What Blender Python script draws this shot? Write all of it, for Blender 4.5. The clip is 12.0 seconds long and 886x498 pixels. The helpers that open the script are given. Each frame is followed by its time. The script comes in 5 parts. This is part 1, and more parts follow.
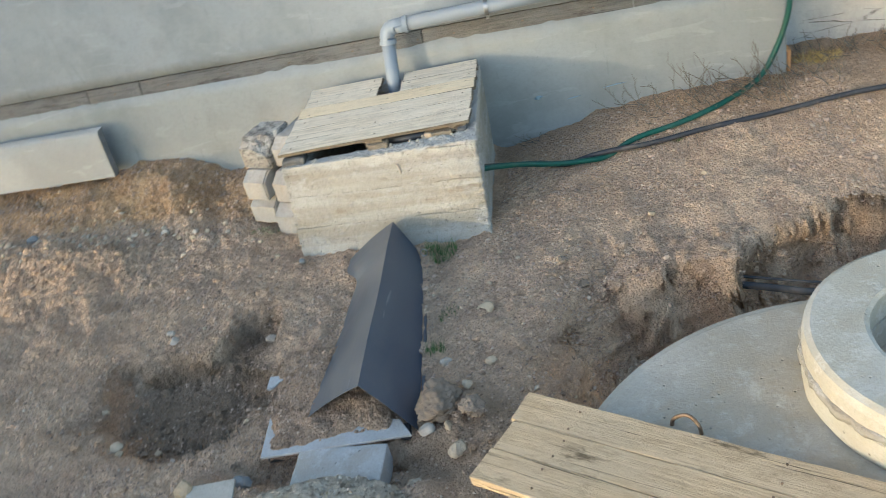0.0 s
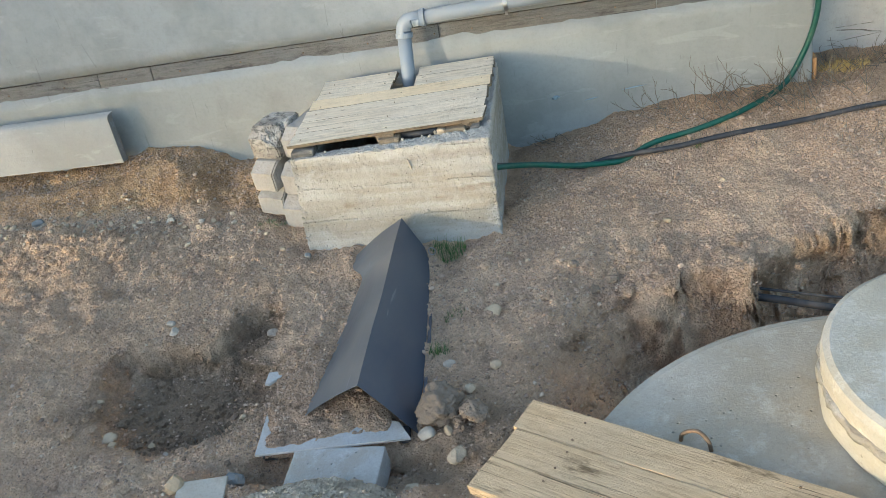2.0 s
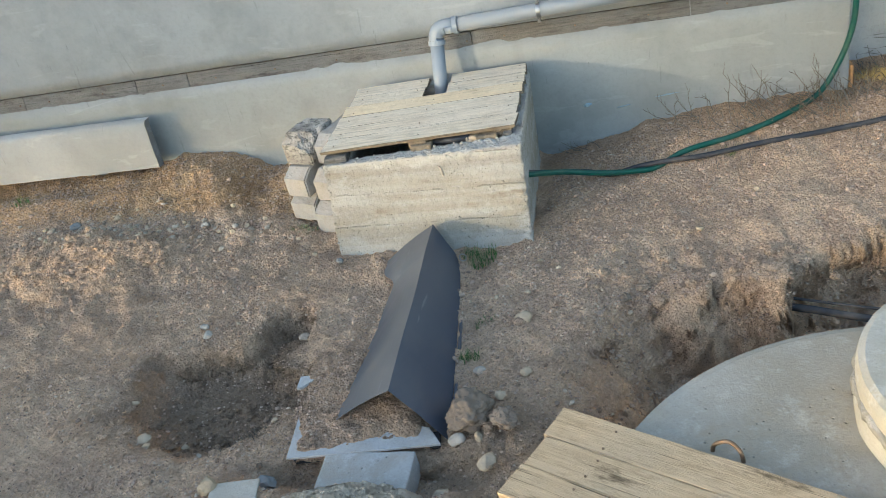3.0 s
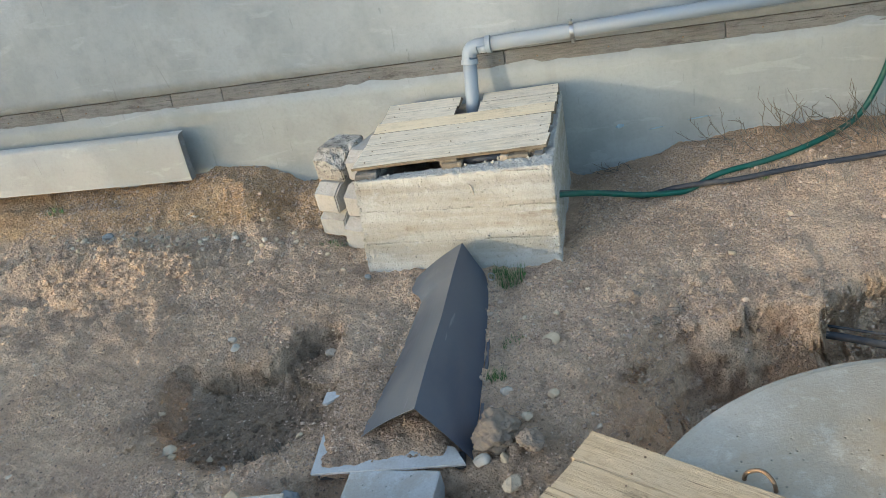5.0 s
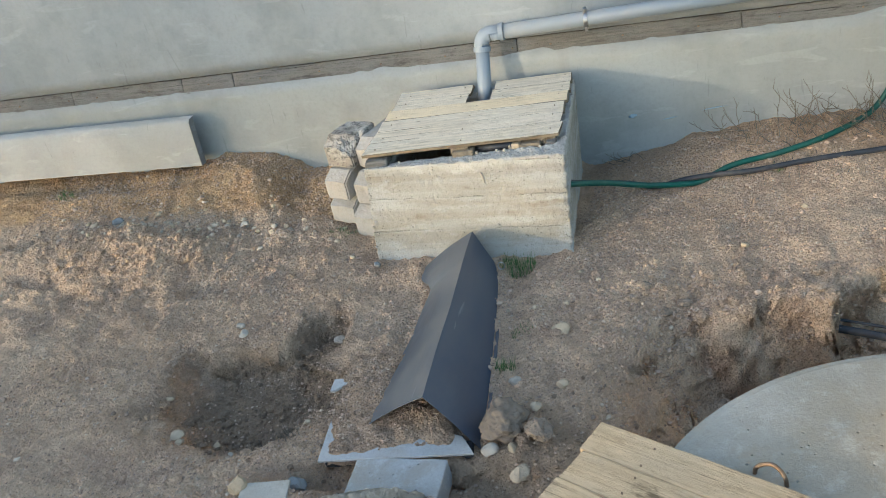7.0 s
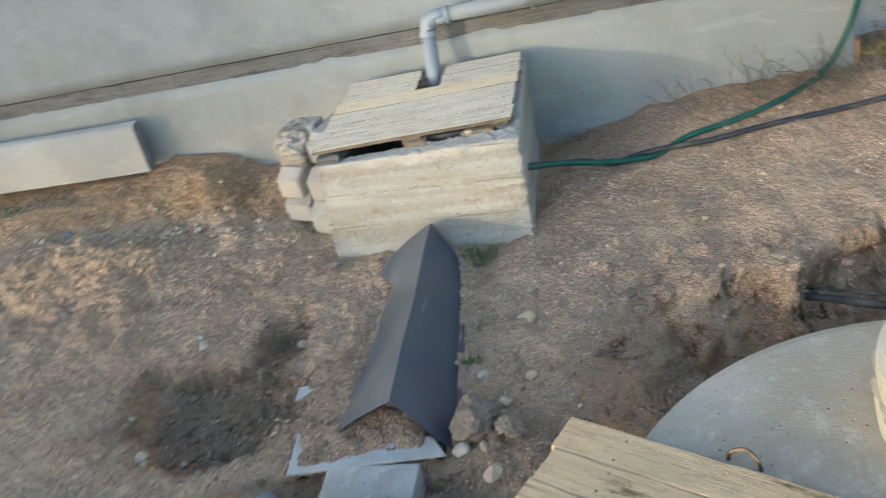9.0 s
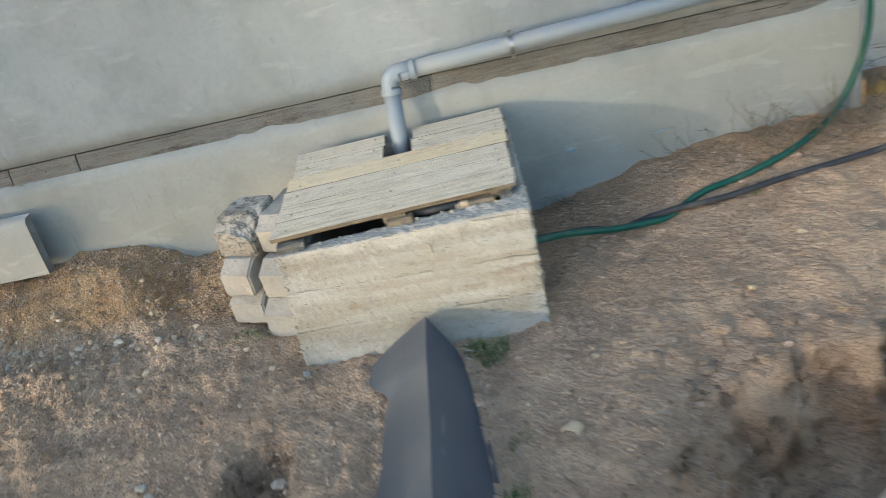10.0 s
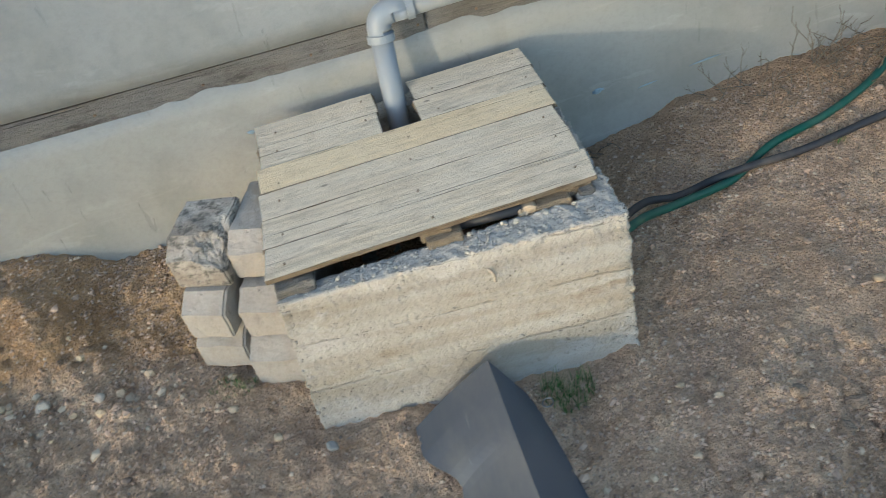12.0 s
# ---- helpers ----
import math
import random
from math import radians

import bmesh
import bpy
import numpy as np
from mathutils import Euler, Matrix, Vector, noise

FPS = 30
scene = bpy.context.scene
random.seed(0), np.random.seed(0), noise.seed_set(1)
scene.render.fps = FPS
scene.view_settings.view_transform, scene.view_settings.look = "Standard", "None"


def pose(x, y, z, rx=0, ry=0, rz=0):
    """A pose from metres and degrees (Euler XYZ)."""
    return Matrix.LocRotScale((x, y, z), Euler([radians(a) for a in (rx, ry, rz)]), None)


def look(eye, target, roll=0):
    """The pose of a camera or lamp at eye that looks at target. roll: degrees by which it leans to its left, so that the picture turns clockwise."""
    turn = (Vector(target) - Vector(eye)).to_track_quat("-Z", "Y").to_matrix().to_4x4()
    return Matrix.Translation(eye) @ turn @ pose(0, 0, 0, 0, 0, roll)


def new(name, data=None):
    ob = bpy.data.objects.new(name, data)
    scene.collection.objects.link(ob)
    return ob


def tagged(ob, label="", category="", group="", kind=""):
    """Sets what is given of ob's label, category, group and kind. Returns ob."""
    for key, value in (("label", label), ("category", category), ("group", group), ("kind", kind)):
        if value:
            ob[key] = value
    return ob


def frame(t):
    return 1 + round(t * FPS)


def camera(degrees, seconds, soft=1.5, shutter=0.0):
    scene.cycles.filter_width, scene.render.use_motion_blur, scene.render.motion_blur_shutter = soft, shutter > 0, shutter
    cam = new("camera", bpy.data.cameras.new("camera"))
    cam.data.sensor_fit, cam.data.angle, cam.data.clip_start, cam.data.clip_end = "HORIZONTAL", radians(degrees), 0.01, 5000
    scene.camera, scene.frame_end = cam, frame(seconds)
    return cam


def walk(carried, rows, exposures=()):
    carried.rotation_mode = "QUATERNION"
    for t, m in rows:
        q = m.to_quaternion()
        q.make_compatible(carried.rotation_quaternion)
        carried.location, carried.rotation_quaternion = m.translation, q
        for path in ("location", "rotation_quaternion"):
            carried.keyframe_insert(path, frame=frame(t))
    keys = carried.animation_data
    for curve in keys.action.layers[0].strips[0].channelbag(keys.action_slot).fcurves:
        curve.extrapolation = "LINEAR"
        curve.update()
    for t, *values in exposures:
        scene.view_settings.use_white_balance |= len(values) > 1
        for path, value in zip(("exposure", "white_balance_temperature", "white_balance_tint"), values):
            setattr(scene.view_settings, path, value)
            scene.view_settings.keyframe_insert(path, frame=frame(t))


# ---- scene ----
cam = camera(54.8, 12.0, soft=0.8, shutter=0.6)
PATH = [
    (0, (1.348, -3.881, 2.449), (0.894, -2.241, 1.399), -14.5),
    (0.5, (1.38, -3.825, 2.41), (0.955, -2.164, 1.379), -17.1),
    (1, (1.377, -3.808, 2.393), (0.952, -2.145, 1.366), -14.9),
    (1.5, (1.342, -3.787, 2.391), (0.882, -2.14, 1.353), -13.0),
    (2, (1.343, -3.792, 2.387), (0.861, -2.157, 1.342), -12.8),
    (2.5, (1.349, -3.798, 2.417), (0.849, -2.165, 1.376), -12.8),
    (3, (1.338, -3.804, 2.403), (0.791, -2.174, 1.381), -13.4),
    (5, (1.318, -3.799, 2.399), (0.716, -2.158, 1.425), -12.9),
    (5.5, (1.316, -3.782, 2.404), (0.709, -2.145, 1.429), -13.0),
    (6, (1.311, -3.773, 2.392), (0.704, -2.138, 1.414), -12.7),
    (6.5, (1.304, -3.776, 2.401), (0.692, -2.152, 1.406), -12.6),
    (7, (1.307, -3.784, 2.383), (0.684, -2.162, 1.393), -12.6),
    (7.2, (1.308, -3.789, 2.373), (0.673, -2.176, 1.375), -12.8),
    (8.8, (1.356, -3.713, 2.406), (0.72, -2.129, 1.364), -15.3),
    (9, (1.336, -3.648, 2.397), (0.776, -2.042, 1.345), -15.9),
    (9.2, (1.252, -3.581, 2.373), (0.762, -1.958, 1.312), -15.7),
    (9.5, (1.015, -3.361, 2.298), (0.688, -1.669, 1.282), -12.5),
    (9.7, (0.879, -3.216, 2.311), (0.597, -1.506, 1.312), -13.7),
    (10, (0.676, -2.987, 2.19), (0.396, -1.267, 1.209), -14.9),
    (10.2, (0.514, -2.727, 2.152), (0.194, -1.069, 1.08), -14.4),
    (10.5, (0.428, -2.324, 2.262), (0.054, -0.774, 1.054), -15.3),
    (10.8, (0.33, -2.106, 2.366), (0.046, -0.504, 1.203), -16.5),
    (11, (0.143, -2.069, 2.337), (-0.092, -0.458, 1.176), -15.7),
    (11.2, (0.042, -1.958, 2.312), (-0.217, -0.405, 1.079), -17.6),
    (11.5, (-0.083, -1.878, 2.307), (-0.308, -0.351, 1.035), -17.2),
    (11.8, (-0.034, -1.86, 2.259), (-0.065, -0.342, 0.958), -14.2),
    (12, (0.018, -1.829, 2.283), (0.002, -0.326, 0.964), -14.9),
]
walk(cam, [(t, look(eye, target, roll)) for t, eye, target, roll in PATH], exposures=[(0.0, 2.06, 6080, 8), (8.8, 2.04, 6080, 8), (10.0, 1.92, 6080, 8), (10.5, 2.06, 6080, 8), (11.0, 1.68, 6080, 8), (12.0, 1.79, 6080, 8)])

# ---- light: a low sun from behind the camera's left, and a clear evening sky ----
SUN_EL, SUN_AZ = radians(10.0), radians(220.0)
world = bpy.data.worlds.new("sky")
scene.world = world
world.use_nodes = True
sky = world.node_tree.nodes.new("ShaderNodeTexSky")
sky.sky_type, sky.sun_disc = "NISHITA", False
sky.sun_elevation, sky.sun_rotation = SUN_EL, SUN_AZ
back = world.node_tree.nodes["Background"]
back.inputs["Strength"].default_value = 0.15
world.node_tree.links.new(sky.outputs["Color"], back.inputs["Color"])
sun = new("sun", bpy.data.lights.new("sun", "SUN"))
sun.data.energy, sun.data.angle, sun.data.color = 0.80, radians(1.8), (1.0, 0.83, 0.585)
TO_SUN = Vector((math.sin(SUN_AZ) * math.cos(SUN_EL), math.cos(SUN_AZ) * math.cos(SUN_EL), math.sin(SUN_EL)))
sun.matrix_world = look(TO_SUN * 20, (0, 0, 0))


# ---- materials ----
class Mat:
    """A small builder for node materials."""

    def __init__(self, name, rough=0.85, metal=0.0):
        self.mat = bpy.data.materials.new(name)
        self.mat.use_nodes = True
        self.nodes, self.links = self.mat.node_tree.nodes, self.mat.node_tree.links
        self.bsdf = self.nodes["Principled BSDF"]
        self.bsdf.inputs["Roughness"].default_value = rough
        self.bsdf.inputs["Metallic"].default_value = metal
        self.bsdf.inputs["Specular IOR Level"].default_value = 0.3
        self.coord = self.nodes.new("ShaderNodeTexCoord").outputs["Object"]

    def put(self, socket, value):
        if isinstance(value, (int, float, tuple)):
            socket.default_value = value
        else:
            self.links.new(value, socket)

    def scaled(self, stretch, turn=(0, 0, 0)):
        n = self.nodes.new("ShaderNodeMapping")
        n.inputs["Scale"].default_value = stretch
        n.inputs["Rotation"].default_value = turn
        self.links.new(self.coord, n.inputs["Vector"])
        return n.outputs["Vector"]

    def noise(self, scale, detail=4.0, rough=0.55, stretch=None, warp=0.0):
        n = self.nodes.new("ShaderNodeTexNoise")
        n.inputs["Scale"].default_value, n.inputs["Detail"].default_value = scale, detail
        n.inputs["Roughness"].default_value, n.inputs["Distortion"].default_value = rough, warp
        self.links.new(self.scaled(stretch) if stretch else self.coord, n.inputs["Vector"])
        return n.outputs["Fac"]

    def cells(self, scale, stretch=None, out="Distance", feature="F1"):
        n = self.nodes.new("ShaderNodeTexVoronoi")
        n.feature = feature
        n.inputs["Scale"].default_value = scale
        self.links.new(self.scaled(stretch) if stretch else self.coord, n.inputs["Vector"])
        return n.outputs[out]

    def ramp(self, value, lo, hi, a=0.0, b=1.0):
        n = self.nodes.new("ShaderNodeMapRange")
        n.interpolation_type = "SMOOTHSTEP"
        self.links.new(value, n.inputs["Value"])
        for k, v in zip(("From Min", "From Max", "To Min", "To Max"), (lo, hi, a, b)):
            n.inputs[k].default_value = v
        return n.outputs["Result"]

    def math(self, op, a, b=0.0):
        n = self.nodes.new("ShaderNodeMath")
        n.operation = op
        self.put(n.inputs[0], a)
        self.put(n.inputs[1], b)
        return n.outputs["Value"]

    def mix(self, fac, a, b, how="MIX"):
        n = self.nodes.new("ShaderNodeMix")
        n.data_type, n.blend_type = "RGBA", how
        self.put(n.inputs["Factor"], fac)
        for k, v in ((6, a), (7, b)):
            self.put(n.inputs[k], (*v, 1.0) if isinstance(v, tuple) else v)
        return n.outputs[2]

    def axis(self, k):
        n = self.nodes.new("ShaderNodeSeparateXYZ")
        self.links.new(self.coord, n.inputs["Vector"])
        return n.outputs[k]

    def random(self):
        return self.nodes.new("ShaderNodeObjectInfo").outputs["Random"]

    def island(self):
        return self.nodes.new("ShaderNodeNewGeometry").outputs["Random Per Island"]

    def colour(self, value):
        self.put(self.bsdf.inputs["Base Color"], (*value, 1.0) if isinstance(value, tuple) else value)
        return self

    def bump(self, height, depth=0.01, strength=1.0):
        n = self.nodes.new("ShaderNodeBump")
        n.inputs["Distance"].default_value, n.inputs["Strength"].default_value = depth, strength
        self.put(n.inputs["Height"], height)
        prior = self.bsdf.inputs["Normal"].links
        if prior:
            self.links.new(prior[0].from_socket, n.inputs["Normal"])
        self.links.new(n.outputs["Normal"], self.bsdf.inputs["Normal"])
        return self


def soil_material(name="soil", darken=0.0, pale=0.0):
    m = Mat(name, 0.95)
    big, mid, fine = m.noise(0.8, 5, 0.6), m.noise(4.0, 7, 0.65), m.noise(26.0, 8, 0.72)
    dry = m.mix(m.ramp(big, 0.36, 0.64), (0.63, 0.432, 0.28), (0.75, 0.548, 0.375))
    dry = m.mix(m.ramp(mid, 0.42, 0.70), dry, (0.495, 0.348, 0.245))
    # reddish gravel along the wall
    x, y = m.axis(0), m.axis(1)
    edge = m.math("ADD", y, m.math("MULTIPLY", m.math("SUBTRACT", mid, 0.5), 0.35))
    red_left = m.math("MULTIPLY", m.ramp(edge, 0.42, 0.62), m.ramp(x, -0.9, -0.6, 1.0, 0.0))
    red_right = m.math("MULTIPLY", m.ramp(edge, 0.72, 0.95), m.ramp(x, 0.3, 0.6))
    col = m.mix(red_left, dry, m.mix(m.ramp(mid, 0.3, 0.7), (0.38, 0.225, 0.11), (0.60, 0.39, 0.20)))
    col = m.mix(m.math("MULTIPLY", red_right, 0.75), col, (0.46, 0.305, 0.185))
    # crumbs and grit at two sizes
    patch_mask = m.ramp(m.noise(2.3, 5, 0.6), 0.40, 0.60)
    for scale, amount in ((80.0, 0.34), (190.0, 0.5)):
        cell = m.nodes.new("ShaderNodeSeparateColor")
        m.links.new(m.cells(scale, out="Color"), cell.inputs["Color"])
        strong = m.math("ADD", m.math("MULTIPLY", patch_mask, 0.65), 0.22)
        light = m.math("MULTIPLY", m.math("MULTIPLY", m.ramp(cell.outputs[0], 0.55, 0.95), strong), amount)
        col = m.mix(light, col, (0.73, 0.55, 0.41))
        dark = m.math("MULTIPLY", m.math("MULTIPLY", m.ramp(cell.outputs[1], 0.60, 0.98), strong), amount * 0.7)
        col = m.mix(dark, col, (0.24, 0.175, 0.12))
    col = m.mix(m.ramp(fine, 0.42, 0.62, 0.0, 0.38), col, m.mix(0.55, col, (0.22, 0.15, 0.10)))
    # darker brown earth over the small pit and its side hollow
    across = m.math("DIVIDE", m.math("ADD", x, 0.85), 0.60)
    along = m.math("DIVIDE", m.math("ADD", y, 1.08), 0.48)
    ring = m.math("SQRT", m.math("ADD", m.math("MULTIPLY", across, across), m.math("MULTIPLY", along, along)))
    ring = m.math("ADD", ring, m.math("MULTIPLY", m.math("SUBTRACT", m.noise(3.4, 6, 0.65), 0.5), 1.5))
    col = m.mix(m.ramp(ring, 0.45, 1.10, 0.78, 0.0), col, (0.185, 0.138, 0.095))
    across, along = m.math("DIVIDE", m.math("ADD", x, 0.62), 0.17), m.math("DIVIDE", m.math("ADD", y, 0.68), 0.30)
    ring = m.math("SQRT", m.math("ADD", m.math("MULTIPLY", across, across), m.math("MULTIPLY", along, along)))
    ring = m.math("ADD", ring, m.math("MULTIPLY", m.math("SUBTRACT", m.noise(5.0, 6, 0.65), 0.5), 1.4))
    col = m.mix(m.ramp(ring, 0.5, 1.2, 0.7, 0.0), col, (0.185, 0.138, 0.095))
    # darker brown earth between the cover and the tank
    across, along = m.math("DIVIDE", m.math("SUBTRACT", x, 0.62), 0.36), m.math("DIVIDE", m.math("ADD", y, 1.48), 0.34)
    ring = m.math("SQRT", m.math("ADD", m.math("MULTIPLY", across, across), m.math("MULTIPLY", along, along)))
    ring = m.math("ADD", ring, m.math("MULTIPLY", m.math("SUBTRACT", m.noise(4.1, 6, 0.65), 0.5), 1.4))
    col = m.mix(m.ramp(ring, 0.5, 1.1, 0.6, 0.0), col, (0.22, 0.165, 0.112))
    col = m.mix(darken, col, (0.11, 0.078, 0.055))
    col = m.mix(pale, col, (0.84, 0.72, 0.55))
    m.colour(col)
    m.bump(m.cells(190.0), 0.006, 1.0)
    m.bump(m.cells(80.0), 0.013, 0.9)
    m.bump(fine, 0.028, 1.0)
    return m.mat


def stone_material(name, a, b):
    m = Mat(name, 0.85)
    col = m.mix(m.random(), a, b)
    col = m.mix(m.ramp(m.noise(14.0, 5, 0.65), 0.35, 0.7, 0.0, 0.6), col, m.mix(0.5, col, (0.16, 0.13, 0.1)))
    m.colour(col).bump(m.noise(45.0, 6, 0.7), 0.006, 0.7)
    return m.mat


def pebble_material():
    m = Mat("pebbles", 0.85)
    r = m.island()
    col = m.mix(m.ramp(r, 0.0, 0.7), (0.23, 0.16, 0.115), (0.53, 0.385, 0.285))
    col = m.mix(m.ramp(r, 0.80, 1.0), col, (0.60, 0.49, 0.365))
    m.colour(m.mix(m.noise(90.0, 3), col, m.mix(0.4, col, (0.2, 0.16, 0.12)))).bump(m.noise(140.0, 3), 0.003, 0.5)
    return m.mat


def plaster_material(name, tone, streak):
    m = Mat(name, 0.9)
    big, cloud, fine = m.noise(0.7, 5, 0.6), m.noise(2.6, 7, 0.65), m.noise(40.0, 7, 0.72)
    col = m.mix(m.ramp(big, 0.32, 0.68), tuple(c * 1.06 for c in tone), tuple(c * 0.85 for c in tone))
    col = m.mix(m.ramp(cloud, 0.44, 0.66, 0.0, 0.65), col, tuple(c * k for c, k in zip(tone, (0.76, 0.76, 0.75))))
    run = m.noise(4.0, 6, 0.65, (1.0, 1.0, 0.10), 0.3)
    col = m.mix(m.ramp(run, 0.60, 0.72, 0.0, streak), col, tuple(c * k for c, k in zip(tone, (0.66, 0.62, 0.55))))
    trowel = m.noise(7.0, 5, 0.55, (0.35, 1.0, 1.6), 0.9)
    col = m.mix(m.ramp(trowel, 0.58, 0.66, 0.0, 0.4), col, tuple(min(1.0, c * 1.18) for c in tone))
    scratch = m.ramp(m.noise(3.0, 3, 0.5, (5.0, 1.0, 0.5), 2.2), 0.70, 0.715)
    col = m.mix(m.math("MULTIPLY", scratch, 0.28), col, tuple(c * 0.5 for c in tone))
    col = m.mix(m.ramp(fine, 0.45, 0.65, 0.0, 0.18), col, tuple(c * 0.6 for c in tone))
    m.colour(col).bump(fine, 0.003, 0.5).bump(trowel, 0.008, 0.4).bump(scratch, -0.003, 0.6)
    return m.mat


def rough_concrete_material():
    m = Mat("board_marked_concrete", 0.95)
    layer, lump, fine = m.noise(2.2, 6, 0.65, (0.5, 0.6, 5.0)), m.noise(9.0, 8, 0.7, (0.7, 0.7, 1.3)), m.noise(120.0, 5, 0.75)
    grit = m.cells(95.0)
    wobble = m.math("ADD", m.axis(2), m.math("MULTIPLY", m.noise(3.0, 5, 0.7), 0.035))
    band = m.noise(1.0, 2, 0.5, (0.25, 0.3, 11.0))
    col = m.mix(m.ramp(band, 0.42, 0.58), (0.293, 0.275, 0.235), (0.356, 0.348, 0.321))
    col = m.mix(m.ramp(layer, 0.46, 0.62, 0.0, 0.6), col, (0.261, 0.233, 0.183))
    col = m.mix(m.ramp(lump, 0.50, 0.62, 0.0, 0.75), col, (0.376, 0.371, 0.353))
    col = m.mix(m.ramp(m.noise(3.6, 6, 0.65, (0.7, 0.7, 2.4)), 0.56, 0.68, 0.0, 0.75), col, (0.209, 0.180, 0.136))
    # pale laitance crust on the rim and pale efflorescence at the foot
    z = m.math("ADD", m.axis(2), m.math("MULTIPLY", m.math("SUBTRACT", lump, 0.5), 0.12))
    crust = m.math("ADD", m.ramp(z, 0.475, 0.53), m.ramp(z, 0.10, 0.02, 0.0, 0.55))
    col = m.mix(m.math("MULTIPLY", crust, 0.8), col, (0.46, 0.44, 0.40))
    pock = m.math("MULTIPLY", m.ramp(m.cells(42.0), 0.0, 0.22, 1.0, 0.0), m.ramp(m.noise(6.0, 5), 0.50, 0.6))
    col = m.mix(m.math("MULTIPLY", pock, 0.75), col, (0.211, 0.176, 0.132))
    col = m.mix(m.ramp(fine, 0.54, 0.70, 0.0, 0.55), col, (0.167, 0.147, 0.115))
    seam = m.ramp(m.math("PINGPONG", wobble, 0.092), 0.0, 0.005)
    broken = m.ramp(m.noise(5.0, 5, 0.7, (1.0, 1.0, 0.4)), 0.42, 0.56)
    groove = m.math("MULTIPLY", m.math("SUBTRACT", 1.0, seam), broken)
    col = m.mix(m.math("MULTIPLY", groove, 0.3), col, (0.188, 0.162, 0.125))
    m.colour(col)
    m.bump(groove, -0.006, 0.8)
    m.bump(band, 0.03, 0.5).bump(m.noise(26.0, 5, 0.65), 0.012, 1.0).bump(fine, 0.0035, 0.8).bump(grit, 0.002, 0.6).bump(pock, -0.008, 0.8)
    return m.mat


def cast_concrete_material(name, tone):
    m = Mat(name, 0.82)
    big, mid, fine = m.noise(1.4, 6, 0.65), m.noise(5.0, 8, 0.7), m.noise(90.0, 6, 0.72)
    col = m.mix(m.ramp(big, 0.38, 0.62), tone, tuple(c * k for c, k in zip(tone, (0.84, 0.80, 0.72))))
    col = m.mix(m.ramp(mid, 0.47, 0.68, 0.0, 0.55), col, tuple(c * k for c, k in zip(tone, (0.80, 0.70, 0.56))))
    col = m.mix(m.ramp(m.noise(13.0, 7, 0.7), 0.52, 0.66, 0.0, 0.5), col, tuple(min(1.0, c * 1.2) for c in tone))
    pits = m.math("MULTIPLY", m.ramp(m.cells(24.0), 0.0, 0.16, 1.0, 0.0), m.ramp(m.noise(5.0, 5), 0.47, 0.58))
    col = m.mix(m.math("MULTIPLY", pits, 0.8), col, tuple(c * 0.3 for c in tone))
    col = m.mix(m.ramp(fine, 0.48, 0.66, 0.0, 0.3), col, tuple(c * 0.55 for c in tone))
    m.colour(col).bump(fine, 0.004, 0.7).bump(mid, 0.008, 0.5).bump(pits, -0.006, 0.8)
    return m.mat


